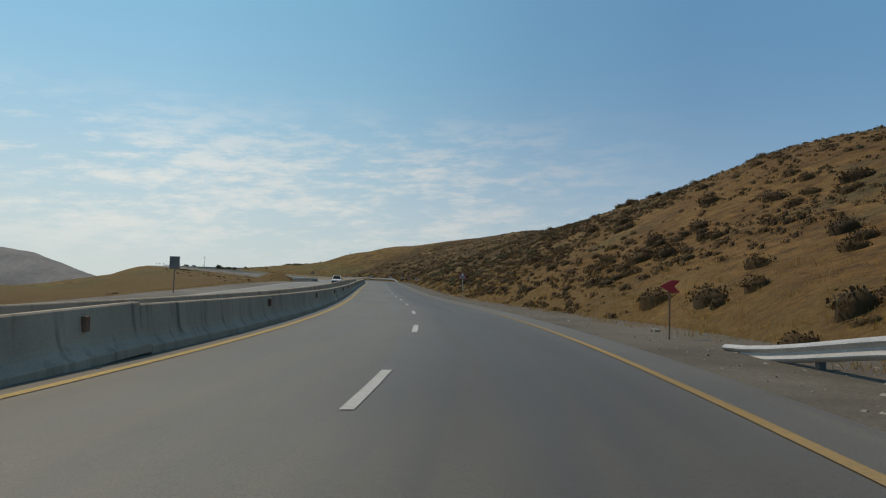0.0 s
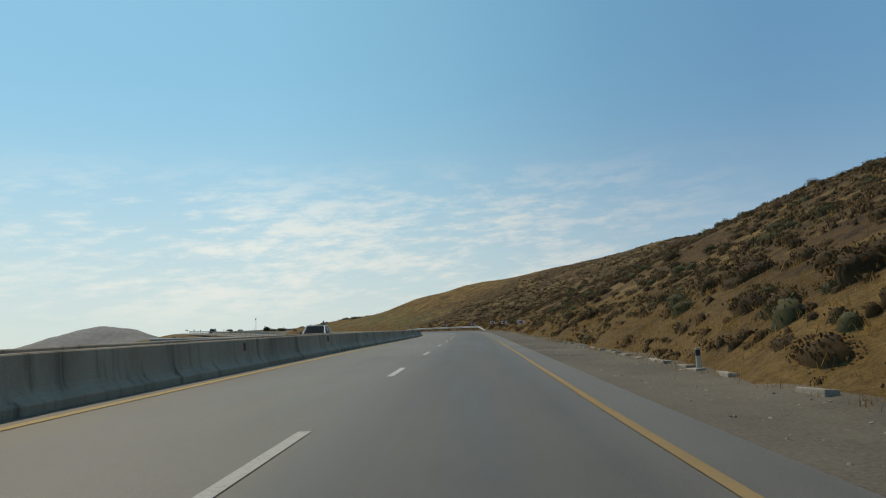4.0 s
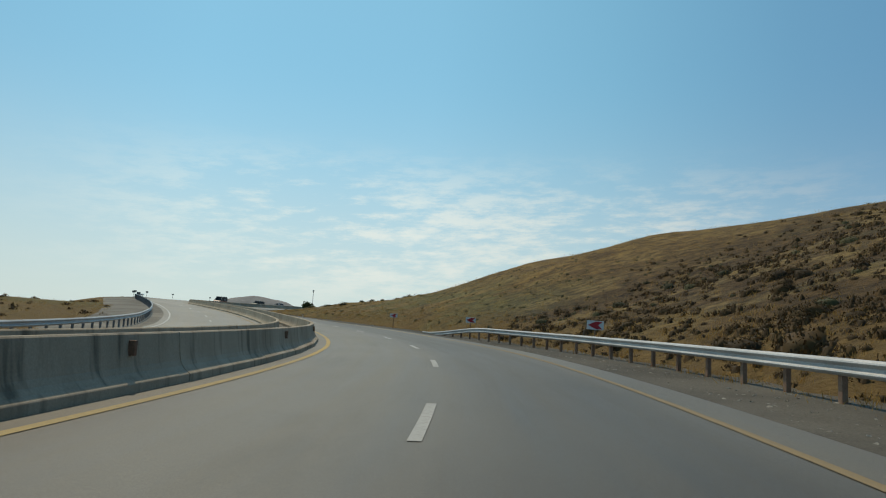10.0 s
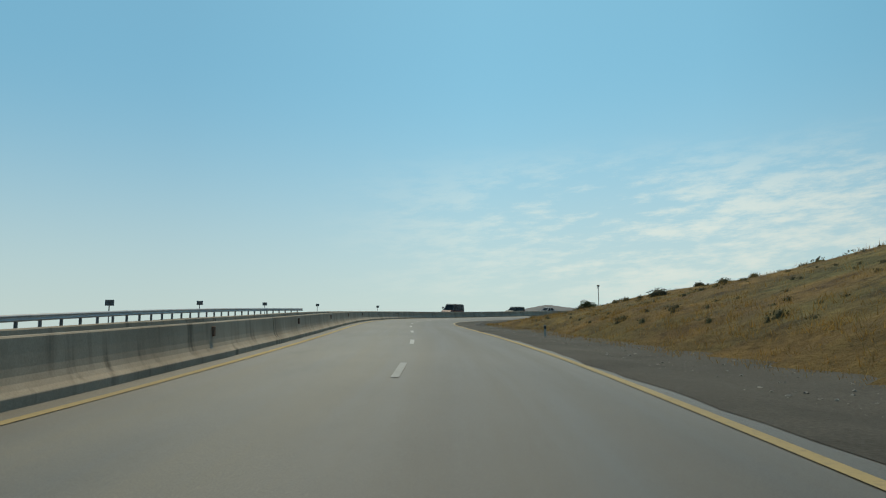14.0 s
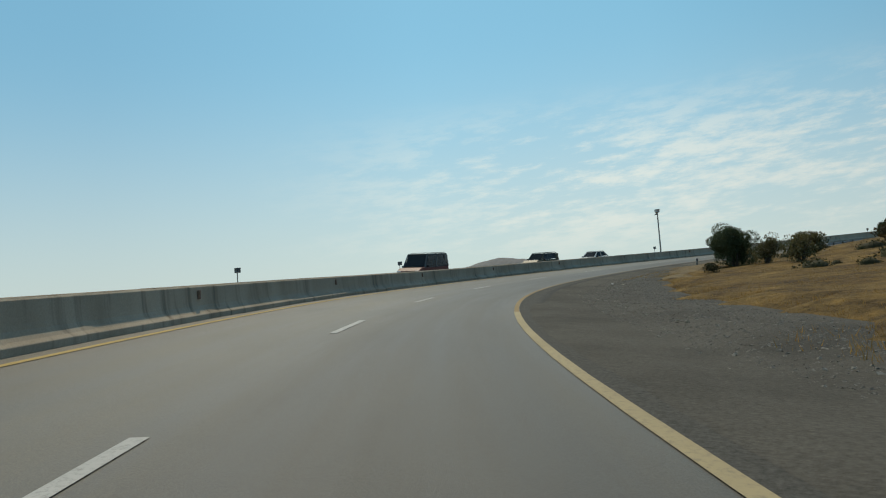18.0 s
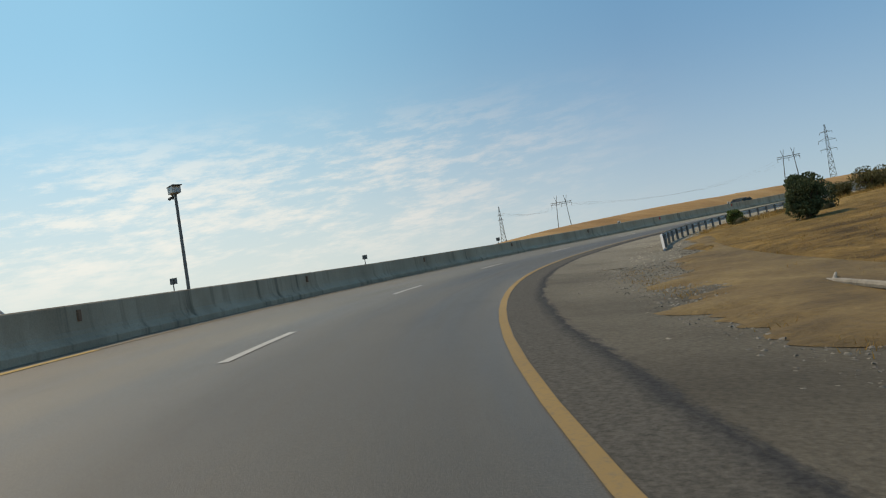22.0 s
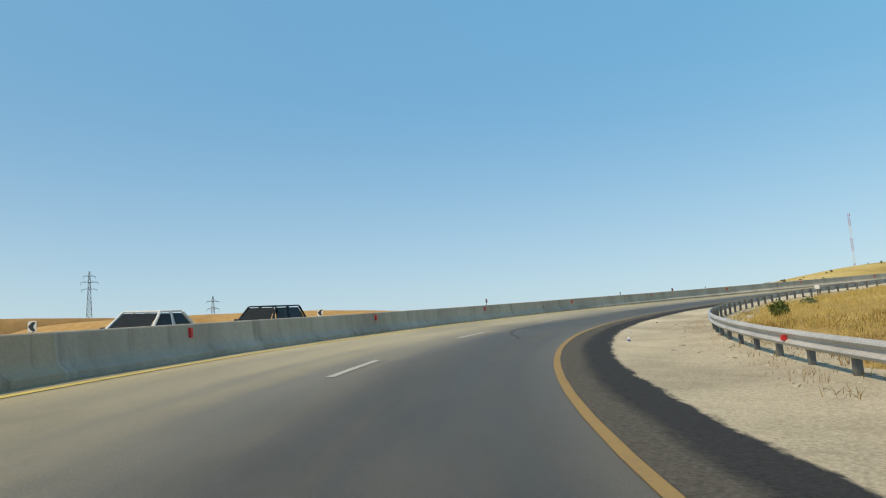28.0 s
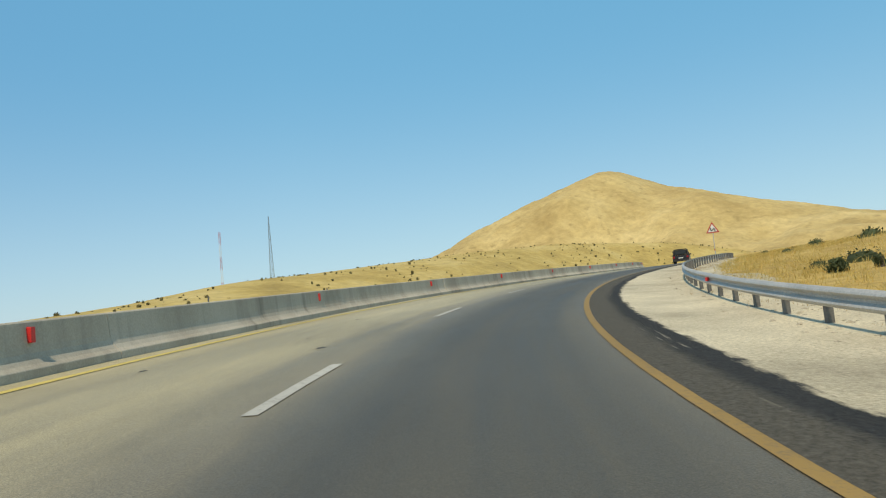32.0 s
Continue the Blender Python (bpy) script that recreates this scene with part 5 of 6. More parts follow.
def stones(name, s0, s1, d0, d1, n, mat, label, seed, hi=0.07, h0=0.0):
    rng = np.random.default_rng(seed)
    s, d = rng.uniform(s0, s1, n), rng.uniform(d0, d1, n)
    p = at(s, d, h0 if h0 else np.where(s < 446, np.interp(d, VERGE_D, VERGE_H), -0.06))
    r = 0.012 + hi * rng.uniform(0, 1, n) ** 3.5
    oct_v = np.array([(1, 0, 0), (0, 1, 0), (-1, 0, 0), (0, -1, 0), (0, -0.2, 0.5), (0, 0, -0.5), (0.55, 0.55, 0.42), (-0.5, 0.55, 0.45)])
    oct_f = np.array([(0, 6, 4), (6, 1, 4), (1, 7, 4), (7, 2, 4), (2, 3, 4), (3, 0, 4), (0, 1, 6), (1, 2, 7), (1, 0, 5), (2, 1, 5), (3, 2, 5), (0, 3, 5)])
    v = oct_v[None] * r[:, None, None] * rng.uniform(0.6, 1.4, (n, 8, 3))
    t = rng.uniform(0, 6.28, n)
    c_, s_ = np.cos(t)[:, None], np.sin(t)[:, None]
    v = np.stack([v[..., 0] * c_ - v[..., 1] * s_, v[..., 0] * s_ + v[..., 1] * c_, v[..., 2]], -1) + p[:, None]
    f = (oct_f[None] + 8 * np.arange(n)[:, None, None]).reshape(-1, 3)
    return tagged(mesh_object(name, v.reshape(-1, 3), f, mat), label, "stones", kind="stuff")


stones("verge_stones", -10, 446, 5.0, 7.6, 6500, stone, "loose grey stones on the gravel verge", 51, 0.045)
stones("bend_stones", 446, 640, 5.2, 7.2, 5000, pale_rubble, "loose pale stones on the verge of the bend", 52, 0.03)
stones("rail_stones", 446, 640, 6.9, 9.0, 9000, pale_rubble, "pale rubble gathered below the guard rail", 54, 0.045)
stones("verge_rubble", 404, 446, 6.2, 8.0, 3400, stone, "pale angular stones strewn over the inner verge", 55, 0.042)
stones("rail_rubble", 505, 650, 6.3, 7.7, 1500, pale_rubble, "pale broken stones scattered before the guard rail", 56, 0.075)
stones("scree", 352, 452, 5.6, 9.3, 26000, rubble, "field of dark rubble beside the road", 53, 0.026)


# ---- single trees and bushes ----
def bush(name, s, d, height, width, mat, label, leaves=1800, trunk=True, seed=1, leaf=0.06):
    rng = np.random.default_rng(seed)
    p = at(s, d)
    z = float(max(sheet_z(p[0], p[1]), p[2] - 0.1 if d < 9.5 else -99))
    tree = empty(name, label, "tree" if trunk else "bush", "roadside bushes")
    tree.matrix_basis = pose(float(p[0]), float(p[1]), z - 0.05)
    tips = []
    if trunk:
        bm = bmesh.new()
        for i in range(6):
            a = i * 1.05 + rng.uniform(-0.3, 0.3)
            q0 = Vector((0.08 * math.cos(a), 0.08 * math.sin(a), 0))
            q1 = Vector((width * 0.14 * math.cos(a), width * 0.14 * math.sin(a), height * rng.uniform(0.28, 0.4)))
            q2 = Vector((width * rng.uniform(0.25, 0.36) * math.cos(a + 0.3), width * rng.uniform(0.25, 0.36) * math.sin(a + 0.3), height * rng.uniform(0.55, 0.75)))
            rod(bm, q0, q1, 0.07, 0.045, 6)
            rod(bm, q1, q2, 0.045, 0.018, 6)
            tips += [q1, q2, (q1 + q2) / 2]
        part("trunk", bm, bark, tree)
    c = []
    lumps = []
    for _ in range(46):
        q = rng.normal(size=3)
        q *= rng.uniform(0, 1) ** 0.42 / np.linalg.norm(q)
        lumps.append((q * (0.35, 0.35, 0.40) * np.array((width, width, height)) + (0, 0, height * 0.44), rng.uniform(0.11, 0.2)))
    for m_, r in lumps:
        k = leaves // 46
        q = rng.normal(size=(k, 3))
        q = q / np.linalg.norm(q, axis=1)[:, None] * rng.uniform(0.55, 1.06, k)[:, None] ** 0.6
        c.append(m_ + q * np.array((width, width, height * 0.8)) * r)
    c = np.concatenate(c)
    c = c[c[:, 2] > 0.05]
    v, f = quads(c, rng.uniform(0.6, 1.5, len(c)) * leaf, rng, 0.3, 0.55)
    mesh_object("crown", v, f, mat, tree)
    return tree


bush("tree", 422, 11.3, 3.85, 4.15, leaf_green, "round dark olive tree beside the gravel verge", 54000, True, 61, 0.036)
bush("bush", 456, 13.6, 2.05, 2.1, leaf_green, "dense dark green bush behind the guard rail", 14000, True, 62, 0.04)
bush("bush", 488, 13.8, 1.5, 1.8, leaf_dusty, "pale olive bush on the slope behind the guard rail", 7000, True, 79, 0.04)
bush("bush", 477, 17.0, 1.8, 2.8, leaf_dusty, "dusty olive bush further behind the guard rail", 7000, True, 80, 0.045)
bush("bush", 426, 15.8, 2.2, 2.9, leaf_dusty, "dusty green bush on the inner slope", 5000, True, 63)
bush("bush", 469, 10.4, 0.95, 1.0, leaf_bright, "green leafy bush behind the guard rail", 5000, True, 64, 0.04)
bush("bush", 417, 14.2, 2.3, 2.5, leaf_dusty, "dusty grey-green bush beyond the olive tree", 5000, True, 73, 0.045)
bush("bush", 410, 11.4, 0.75, 1.3, leaf_shrub_green, "low grey-green shrub in the dry grass", 1600, False, 74, 0.04)
bush("bush", 488, 10.3, 0.9, 1.0, leaf_bright, "tall green weeds behind the guard rail", 1300, False, 75, 0.035)
bush("bush", 500.5, 10.3, 1.0, 1.4, leaf_bright, "green leafy bush close behind the guard rail", 2600, False, 76, 0.04)
bush("bush", 606, 10.9, 0.5, 0.8, leaf_green, "grey-green shrub in the golden grass", 1500, False, 77, 0.04)
bush("bush", 605.5, 11.9, 0.45, 0.4, leaf_green, "small dark young tree in the golden grass", 900, True, 78, 0.04)
bush("bush", 411, 16.5, 2.0, 2.6, leaf_dusty, "grey-green bush behind the olive tree", 2200, True, 66)
bush("bush", 404, 21.0, 2.2, 3.0, leaf_shrub, "brown scrubby bush on the slope", 2200, True, 67)
bush("bush", 481, 8.7, 0.75, 0.8, leaf_bright, "small fresh green bush at the rail end", 900, False, 65, 0.035)
bush("bush", 507, 13.5, 1.6, 2.2, leaf_bright, "bright green bush above the guard rail", 2200, False, 68)
bush("bush", 549, 10.4, 0.8, 1.0, leaf_bright, "small green bush in the golden grass", 800, False, 69, 0.045)
bush("bush", 597, 16.0, 1.9, 1.8, leaf_green, "dark green young tree in the golden field", 2000, True, 70)
bush("bush", 612, 24.0, 1.4, 1.9, leaf_green, "green shrub standing in golden grass", 1400, True, 71)
bush("bush", 622, 32.0, 1.5, 1.6, leaf_green, "dark shrub standing in dry grass", 1400, True, 72)

# ---- signs ----
def panel(bm, w, h, t=0.02):
    return box(bm, -w / 2, w / 2, -t / 2, t / 2, -h / 2, h / 2, bevel=0.006)


def chevron_sign(height=1.3, w=0.77, h=0.38, post_mat=None, label="white sign board with a red chevron on a rusty post", bare=False):
    sign = empty("chevron_sign", label, "road sign", "chevron signs")
    part("post", rod(bmesh.new(), (0, 0.04, -0.5), (0, 0.04, height + (0.0 if bare else h / 2 - 0.04)), 0.022 if bare else 0.03, n=10), post_mat or rust, sign)
    if not bare:
        o = part("panel", panel(bmesh.new(), w, h), white_sign, sign, "white rectangular board")
        o.location = (0, 0, height)
    bm = bmesh.new()
    k = w / 0.86
    prism(bm, [(-0.38 * k, 0), (0.02 * k, h * 0.42), (0.36 * k, h * 0.42), (0.14 * k, 0), (0.36 * k, -h * 0.42), (0.02 * k, -h * 0.42)], -0.017, 0.006 if bare else -0.011)
    o = part("chevron", bm, red_sign, sign, "dark red arrow shape")
    o.location = (0, 0, height)
    return sign


small = chevron_sign(1.3, 0.6, 0.36, None, "small dark red arrow sign on a thin rusty post", True)
small.matrix_basis = road_pose(11, 6.3, -0.06, 3)
first = chevron_sign()
first.matrix_basis = road_pose(157.5, 7.3, -0.06, -4)
for s, d, r in ((177, 6.75, 5), (196.8, 7.3, -3), (218, 7.45, 4), (239, 7.35, 6), (260, 7.0, 2), (282, 6.7, -5)):
    copy_thing(first, road_pose(s, d, -0.06, r))
outer = chevron_sign(1.3, 0.5, 0.33, steel_dark, "dark back of a small board on a steel post")
outer["group"] = "outer chevron boards"
next(c for c in outer.children if c.name.startswith("panel")).data.materials[0] = steel_dark
outer.matrix_basis = road_pose(329, -16.9, -0.1, 180)
for s in (346, 365, 382, 400, 418, 437, 456, 472, 488):
    copy_thing(outer, road_pose(s, -16.9, -0.1, 185 if s % 2 else 176))
facing = chevron_sign(1.0, 0.46, 0.42, steel_dark, "small white board with a dark arrow on a steel post")
facing["group"] = "outer chevron boards"
next(c for c in facing.children if c.name.startswith("chevron")).data.materials[0] = black
facing.matrix_basis = road_pose(505, -16.9, -0.1, 2)
for s in (521, 540, 557):
    copy_thing(facing, road_pose(s, -16.9, -0.1, -6))
for s, r in ((574, 112), (591.5, 130), (599, 108)):
    copy_thing(outer, road_pose(s, -16.9, -0.2, r))

warn = empty("warning_sign", "white triangular bend warning sign with a red border", "road sign", "triangular signs")
part("post", rod(bmesh.new(), (0, 0.04, -0.5), (0, 0.04, 2.7), 0.032, n=10), steel, warn, "grey steel post")
tri = [(-0.47, -0.27), (0.47, -0.27), (0.0, 0.54)]
o = part("rim", prism(bmesh.new(), tri, -0.012, 0.012), red_sign, warn, "dark red border")
o.location = (0, 0, 2.3)
o = part("panel", prism(bmesh.new(), [(-0.345, -0.2), (0.345, -0.2), (0.0, 0.395)], -0.018, -0.011), white_sign, warn, "white triangle face")
o.location = (0, 0, 2.3)
bm = bmesh.new()
stroke = [(-0.15, 0.13), (-0.13, 0.0), (-0.105, -0.075), (-0.055, -0.10), (-0.01, -0.075), (0.07, 0.015), (0.11, 0.035), (0.15, 0.005), (0.165, -0.06), (0.175, -0.19)]
edge = []
for i, p_ in enumerate(stroke):
    a, b_ = Vector(stroke[max(0, i - 1)]), Vector(stroke[min(len(stroke) - 1, i + 1)])
    u = (b_ - a).normalized()
    edge.append((Vector(p_) + Vector((-u.y, u.x)) * 0.036, Vector(p_) - Vector((-u.y, u.x)) * 0.036))
for (a, b_), (c_, d_) in zip(edge, edge[1:]):
    prism(bm, [tuple(a), tuple(b_), tuple(d_), tuple(c_)], -0.026, -0.019)
o = part("bend_arrow", bm, black, warn, "black double-bend arrow")
o.location = (0, 0, 2.3)
part('band', rod(bmesh.new(), (0, 0.04, 0.72), (0, 0.04, 0.86), 0.036, n=10), red_sign, warn, 'red reflective band')
warn.matrix_basis = road_pose(67.5, 7.1, -0.06, 4) @ pose(0, 0, 0, 0, -2.6, 0)


def sign_back(shape, s, d, height, label, rz=0.0, name="road_sign"):
    sign = empty(name, label, "road sign", "sign backs")
    part("post", rod(bmesh.new(), (0, 0.05, -0.8), (0, 0.05, height), 0.04, n=10), steel_dark, sign)
    if shape == "triangle":
        o = part("panel", prism(bmesh.new(), [(-0.5, -0.3), (0.5, -0.3), (0, 0.56)], -0.012, 0.012), steel_dark, sign, "grey metal back")
    else:
        o = part("panel", panel(bmesh.new(), shape[0], shape[1], 0.03), steel_dark, sign, "grey metal back")
    o.location = (0, 0, height)
    sign.matrix_basis = road_pose(s, d, -0.1, rz)
    return sign


sign_back((0.75, 0.95), 50, -17.3, 2.35, "grey back of a tall sign board above the valley")
sign_back("triangle", 176.5, -17.4, 2.3, "dark back of a triangular sign beside the opposite road")
notice = sign_back((0.32, 0.28), 577, 9.3, 0.75, "small white notice board behind the guard rail", 0, "notice_board")
next(c for c in notice.children if c.name.startswith("panel")).data.materials[0] = white_sign
copy_thing(warn, road_pose(656, 6.3, -0.06, 0) @ Matrix.Scale(1.27, 4))

# short marker posts
def marker_post():
    p_ = empty("marker_post", "short pale roadside marker post with a dark band", "marker post", "marker posts")
    part("post", boxed(-0.05, 0.05, -0.035, 0.035, -0.3, 0.55, bevel=0.012), pale_concrete, p_)
    part("band", boxed(-0.053, 0.053, -0.038, 0.038, 0.36, 0.5), black, p_, "black band")
    return p_


mp = marker_post()
mp.matrix_basis = road_pose(323, 6.5, -0.05)
for s, d in ((97, 7.3), (236, 9.5)):
    copy_thing(mp, road_pose(s, d, -0.05))

stump = empty("marker_post", "leaning pale marker post with a black top in the gravel", "marker post", "marker posts")
part("post", boxed(-0.06, 0.06, -0.045, 0.045, -0.3, 0.40, bevel=0.012), stone, stump)
part("top", boxed(-0.063, 0.063, -0.048, 0.048, 0.38, 0.58, bevel=0.015), black, stump, "black painted top")
stump.matrix_basis = road_pose(427, 7.1, -0.03, 10) @ pose(0, 0, 0, 3, 4, 0)
log_ = empty("fallen_pole", "pale weathered wooden pole lying in the dry grass", "pole")
bm = bmesh.new()
for i in range(8):
    rod(bm, (0.03 * math.sin(i * 1.3), 0.7 * i - 2.8, 0.05 + 0.012 * math.cos(i * 1.7)), (0.03 * math.sin(i * 1.3 + 1.3), 0.7 * i - 2.09, 0.05 + 0.012 * math.cos(i * 1.7 + 1.7)), 0.062 - 0.003 * i, 0.059 - 0.003 * i, 9)
part("stem", bm, stone, log_)
part("stub", rod(bmesh.new(), (0, 0.4, 0.06), (0.16, 0.75, 0.14), 0.03, 0.02, 7), stone, log_)
log_.matrix_basis = road_pose(433.5, 8.5, -0.03, -6)

# camera mast beside the opposite carriageway
mast = empty("camera_mast", "dark steel mast with a traffic camera box on top", "mast")
part("pole", rod(bmesh.new(), (0, 0, -0.8), (0, 0, 6.0), 0.10, 0.08, 12), steel_dark, mast)
part("bracket", box(box(bmesh.new(), -0.5, 0.45, -0.05, 0.05, 5.95, 6.03), -0.45, -0.40, -0.05, 0.05, 5.75, 6.05), steel_dark, mast)
part("camera_box", boxed(-0.42, 0.30, -0.25, 0.25, 6.0, 6.38, bevel=0.03), steel, mast, "grey camera housing")
part("hood", boxed(-0.48, 0.5, -0.28, 0.28, 6.39, 6.43, bevel=0.01), steel_dark, mast, "sun hood")
part("lamp", rod(bmesh.new(), (-0.43, -0.1, 5.85), (-0.62, -0.14, 5.80), 0.07, 0.09, 10), steel_dark, mast, "small flood lamp")
mast.matrix_basis = road_pose(457, -17.0, 0.0, -30)


# ---- pylons and masts ----
def lattice(bm, h, w0, w1, n, r):
    for i in range(n):
        z0, z1 = h * i / n, h * (i + 1) / n
        a, b_ = w0 + (w1 - w0) * i / n, w0 + (w1 - w0) * (i + 1) / n
        c0 = [Vector((sx * a / 2, sy * a / 2, z0)) for sx, sy in ((-1, -1), (1, -1), (1, 1), (-1, 1))]
        c1 = [Vector((sx * b_ / 2, sy * b_ / 2, z1)) for sx, sy in ((-1, -1), (1, -1), (1, 1), (-1, 1))]
        for k in range(4):
            rod(bm, c0[k], c1[k], r, n=4)
            rod(bm, c0[k], c1[(k + 1) % 4], r * 0.6, n=4)
            rod(bm, c0[(k + 1) % 4], c1[k], r * 0.6, n=4)
            rod(bm, c1[k], c1[(k + 1) % 4], r * 0.6, n=4)
    return bm


def pylon(x, y, top, h, arms, rz, label, r=0.12, w0=0.16):
    t = empty("pylon", label, "pylon", "pylons")
    part("tower", lattice(bmesh.new(), h, h * w0, h * 0.02, 9, r), steel_dark, t)
    for f, l in arms:
        bm = bmesh.new()
        for sx in (-1, 1):
            rod(bm, (0, 0, h * f), (sx * l, 0, h * f), r, r * 0.6, 4)
            rod(bm, (0, 0, h * f + l * 0.3), (sx * l, 0, h * f), r * 0.7, n=4)
            rod(bm, (sx * l, 0, h * f), (sx * l, 0, h * f - l * 0.35), r * 0.7, n=4)
        part("cross_arm", bm, steel_dark, t)
    t.matrix_basis = pose(x, y, top - h, 0, 0, rz)
    return t


def portal(x, y, top, h, w, rz, label, r=0.16):
    t = empty("pylon", label, "pylon", "pylons")
    for sx in (-1, 1):
        bm = bmesh.new()
        rod(bm, (sx * w * 0.62, 0, 0), (sx * w * 0.42, 0, h * 0.84), r * 1.6, r, 6)
        rod(bm, (sx * w * 0.42, 0, h * 0.80), (sx * w * 0.30, 0, h), r, r * 0.6, 6)
        rod(bm, (sx * w * 0.42, 0, h * 0.80), (sx * w * 0.58, 0, h * 0.98), r, r * 0.6, 6)
        part("leg", bm, steel_dark, t)
    bm = rod(bmesh.new(), (-w * 0.95, 0, h * 0.80), (w * 0.95, 0, h * 0.80), r, n=6)
    rod(bm, (-w * 0.95, 0, h * 0.75), (w * 0.95, 0, h * 0.75), r * 0.7, n=6)
    for k in range(8):
        xx = w * (-0.95 + 1.9 * k / 8)
        rod(bm, (xx, 0, h * 0.75), (xx + w * 1.9 / 8, 0, h * 0.80), r * 0.5, n=4)
    part("cross_beam", bm, steel_dark, t)
    bm = bmesh.new()
    for xx in (-0.9, 0, 0.9):
        rod(bm, (xx * w, 0, h * 0.75), (xx * w, 0, h * 0.66), r * 0.7, n=5)
    part("insulators", bm, steel_dark, t)
    t.matrix_basis = pose(x, y, top - h, 0, 0, rz)
    return t


pylon(-127, 704, 43.3, 16, ((0.62, 1.2), (0.75, 1.0)), 0, "slim lattice pylon on the brown ridge", 0.07, 0.14)
portal(-77, 848, 57.4, 23, 7.0, -8, "two-legged portal pylon on the brown ridge")
pylon(330, 1288, 133, 72, ((0.56, 9), (0.72, 10), (0.86, 7)), -28, "tall lattice pylon with three pairs of arms", 0.26, 0.11)
pylon(520, 1261, 126, 62, ((0.62, 9), (0.77, 10), (0.9, 7)), -36, "lattice pylon with three pairs of arms far off", 0.26, 0.11)
portal(250, 1226, 104, 44, 13.0, -24, "wide portal pylon beside the lattice pylon", 0.35)
pylon(648, 1176, 92, 63, ((0.72, 8), (0.88, 8)), -45, "small distant lattice pylon behind the ridge", 0.3)

radio = empty("radio_mast", "thin grey lattice radio mast on the ridge", "radio mast", "radio masts")
part("tower", lattice(bmesh.new(), 100, 6.5, 0.6, 22, 0.12), steel_dark, radio)
radio.matrix_basis = pose(939, 315, 70)
radio = empty("radio_mast", "thin red and white banded radio mast", "radio mast", "radio masts")
for i in range(6):
    bm = lattice(bmesh.new(), 11, 1.5, 1.5, 5, 0.055)
    bmesh.ops.translate(bm, verts=bm.verts, vec=(0, 0, 11 * i - 18))
    part("section", bm, red_sign if i % 2 else white_sign, radio)
radio.matrix_basis = pose(607, 406, 59)


# sagging power lines between the pylons
def power_line(a, b_, sag, r=0.02):
    cu = bpy.data.curves.new("power_line", 'CURVE')
    cu.dimensions, cu.bevel_depth, cu.bevel_resolution = '3D', r, 0
    sp = cu.splines.new('POLY')
    sp.points.add(16)
    a, b_ = Vector(a), Vector(b_)
    for i, p_ in enumerate(sp.points):
        t = i / 16
        q_ = a.lerp(b_, t)
        p_.co = (q_.x, q_.y, q_.z - 4 * sag * t * (1 - t), 1)
    cu.materials.append(steel_dark)
    tagged(new("power_line", cu), "thin dark power line sagging between pylons", "power line", "power lines")


for dx in (-6.3, 0.0, 6.3):
    power_line((-127 + dx * 0.2, 704, 40.0), (-77 + dx, 848, 51.5), 3.0)
    power_line((-77 + dx, 848, 51.5), (250 + dx * 1.8, 1226, 93.0), 12.0, 0.025)


# ---- kerb stones, litter ----
kerb = empty("stone_kerb", "line of pale concrete kerb stones at the foot of the slope", "kerb")
bm = boxed(-0.12, 0.12, -0.46, 0.46, -0.12, 0.11, bevel=0.025)
km = bpy.data.meshes.new("kerb_stone")
bm.to_mesh(km)
bm.free()
km.materials.append(stone)
rng = np.random.default_rng(81)
for s in np.arange(58, 168, 1.0):
    if rng.uniform() < 0.33:
        continue
    o = new("kerb_stone", km)
    o.parent = kerb
    j = rng.normal(size=4)
    o.matrix_basis = road_pose(float(s), 7.25 + 0.03 * j[0], -0.075 + 0.02 * j[1]) @ pose(0, 0, 0, 1.5 * j[3], 3 * j[1], 2.5 * j[2])

for s, d, r in ((221, 8.6, 0.35), (14, 6.9, 0.16), (289.5, 6.6, 0.14), (367, 7.9, 0.22), (398, 7.4, 0.12), (425, 8.8, 0.14), (506, 7.2, 0.16), (557, 8.9, 0.25), (470, 8.8, 0.18)):
    bm = bmesh.new()
    bmesh.ops.create_icosphere(bm, subdivisions=2, radius=r)
    for v in bm.verts:
        n = noise.noise_vector(v.co * (2.2 / r) + Vector((s, d, 0)))
        v.co = v.co * (1 + 0.35 * n.x) + n * r * 0.18
        v.co.z *= 0.6
    me = bpy.data.meshes.new("rock")
    bm.to_mesh(me)
    bm.free()
    me.materials.append(stone)
    o = tagged(new("rock", me), "pale rough rock lying beside the road", "rock", "rocks")
    p_ = at(s, d)
    o.matrix_basis = pose(float(p_[0]), float(p_[1]), max(float(sheet_z(p_[0], p_[1])), float(p_[2]) - 0.06 if d < 9 else -9) + r * 0.2, 0, 0, s * 37)

bottle = empty("plastic_canister", "white plastic canister with a blue label lying on gravel", "canister")
bm = rod(bmesh.new(), (0, 0, 0), (0, 0, 0.17), 0.075, 0.07, 16)
rod(bm, (0, 0, 0.17), (0, 0, 0.22), 0.07, 0.028, 16)
part("body", bm, white_sign, bottle)
part("cap", rod(bmesh.new(), (0, 0, 0.218), (0, 0, 0.25), 0.026, n=12), white_sign, bottle)
part("label", rod(bmesh.new(), (0, 0, 0.05), (0, 0, 0.11), 0.0765, 0.0755, 16), plain("blue_label", (0.02, 0.09, 0.4), 0.4), bottle, "blue paper band")
bottle.matrix_basis = road_pose(538.3, 5.38, -0.045, 60) @ pose(0, 0, 0, 14, 0, 0) @ Matrix.Scale(0.62, 4)
rng = np.random.default_rng(91)
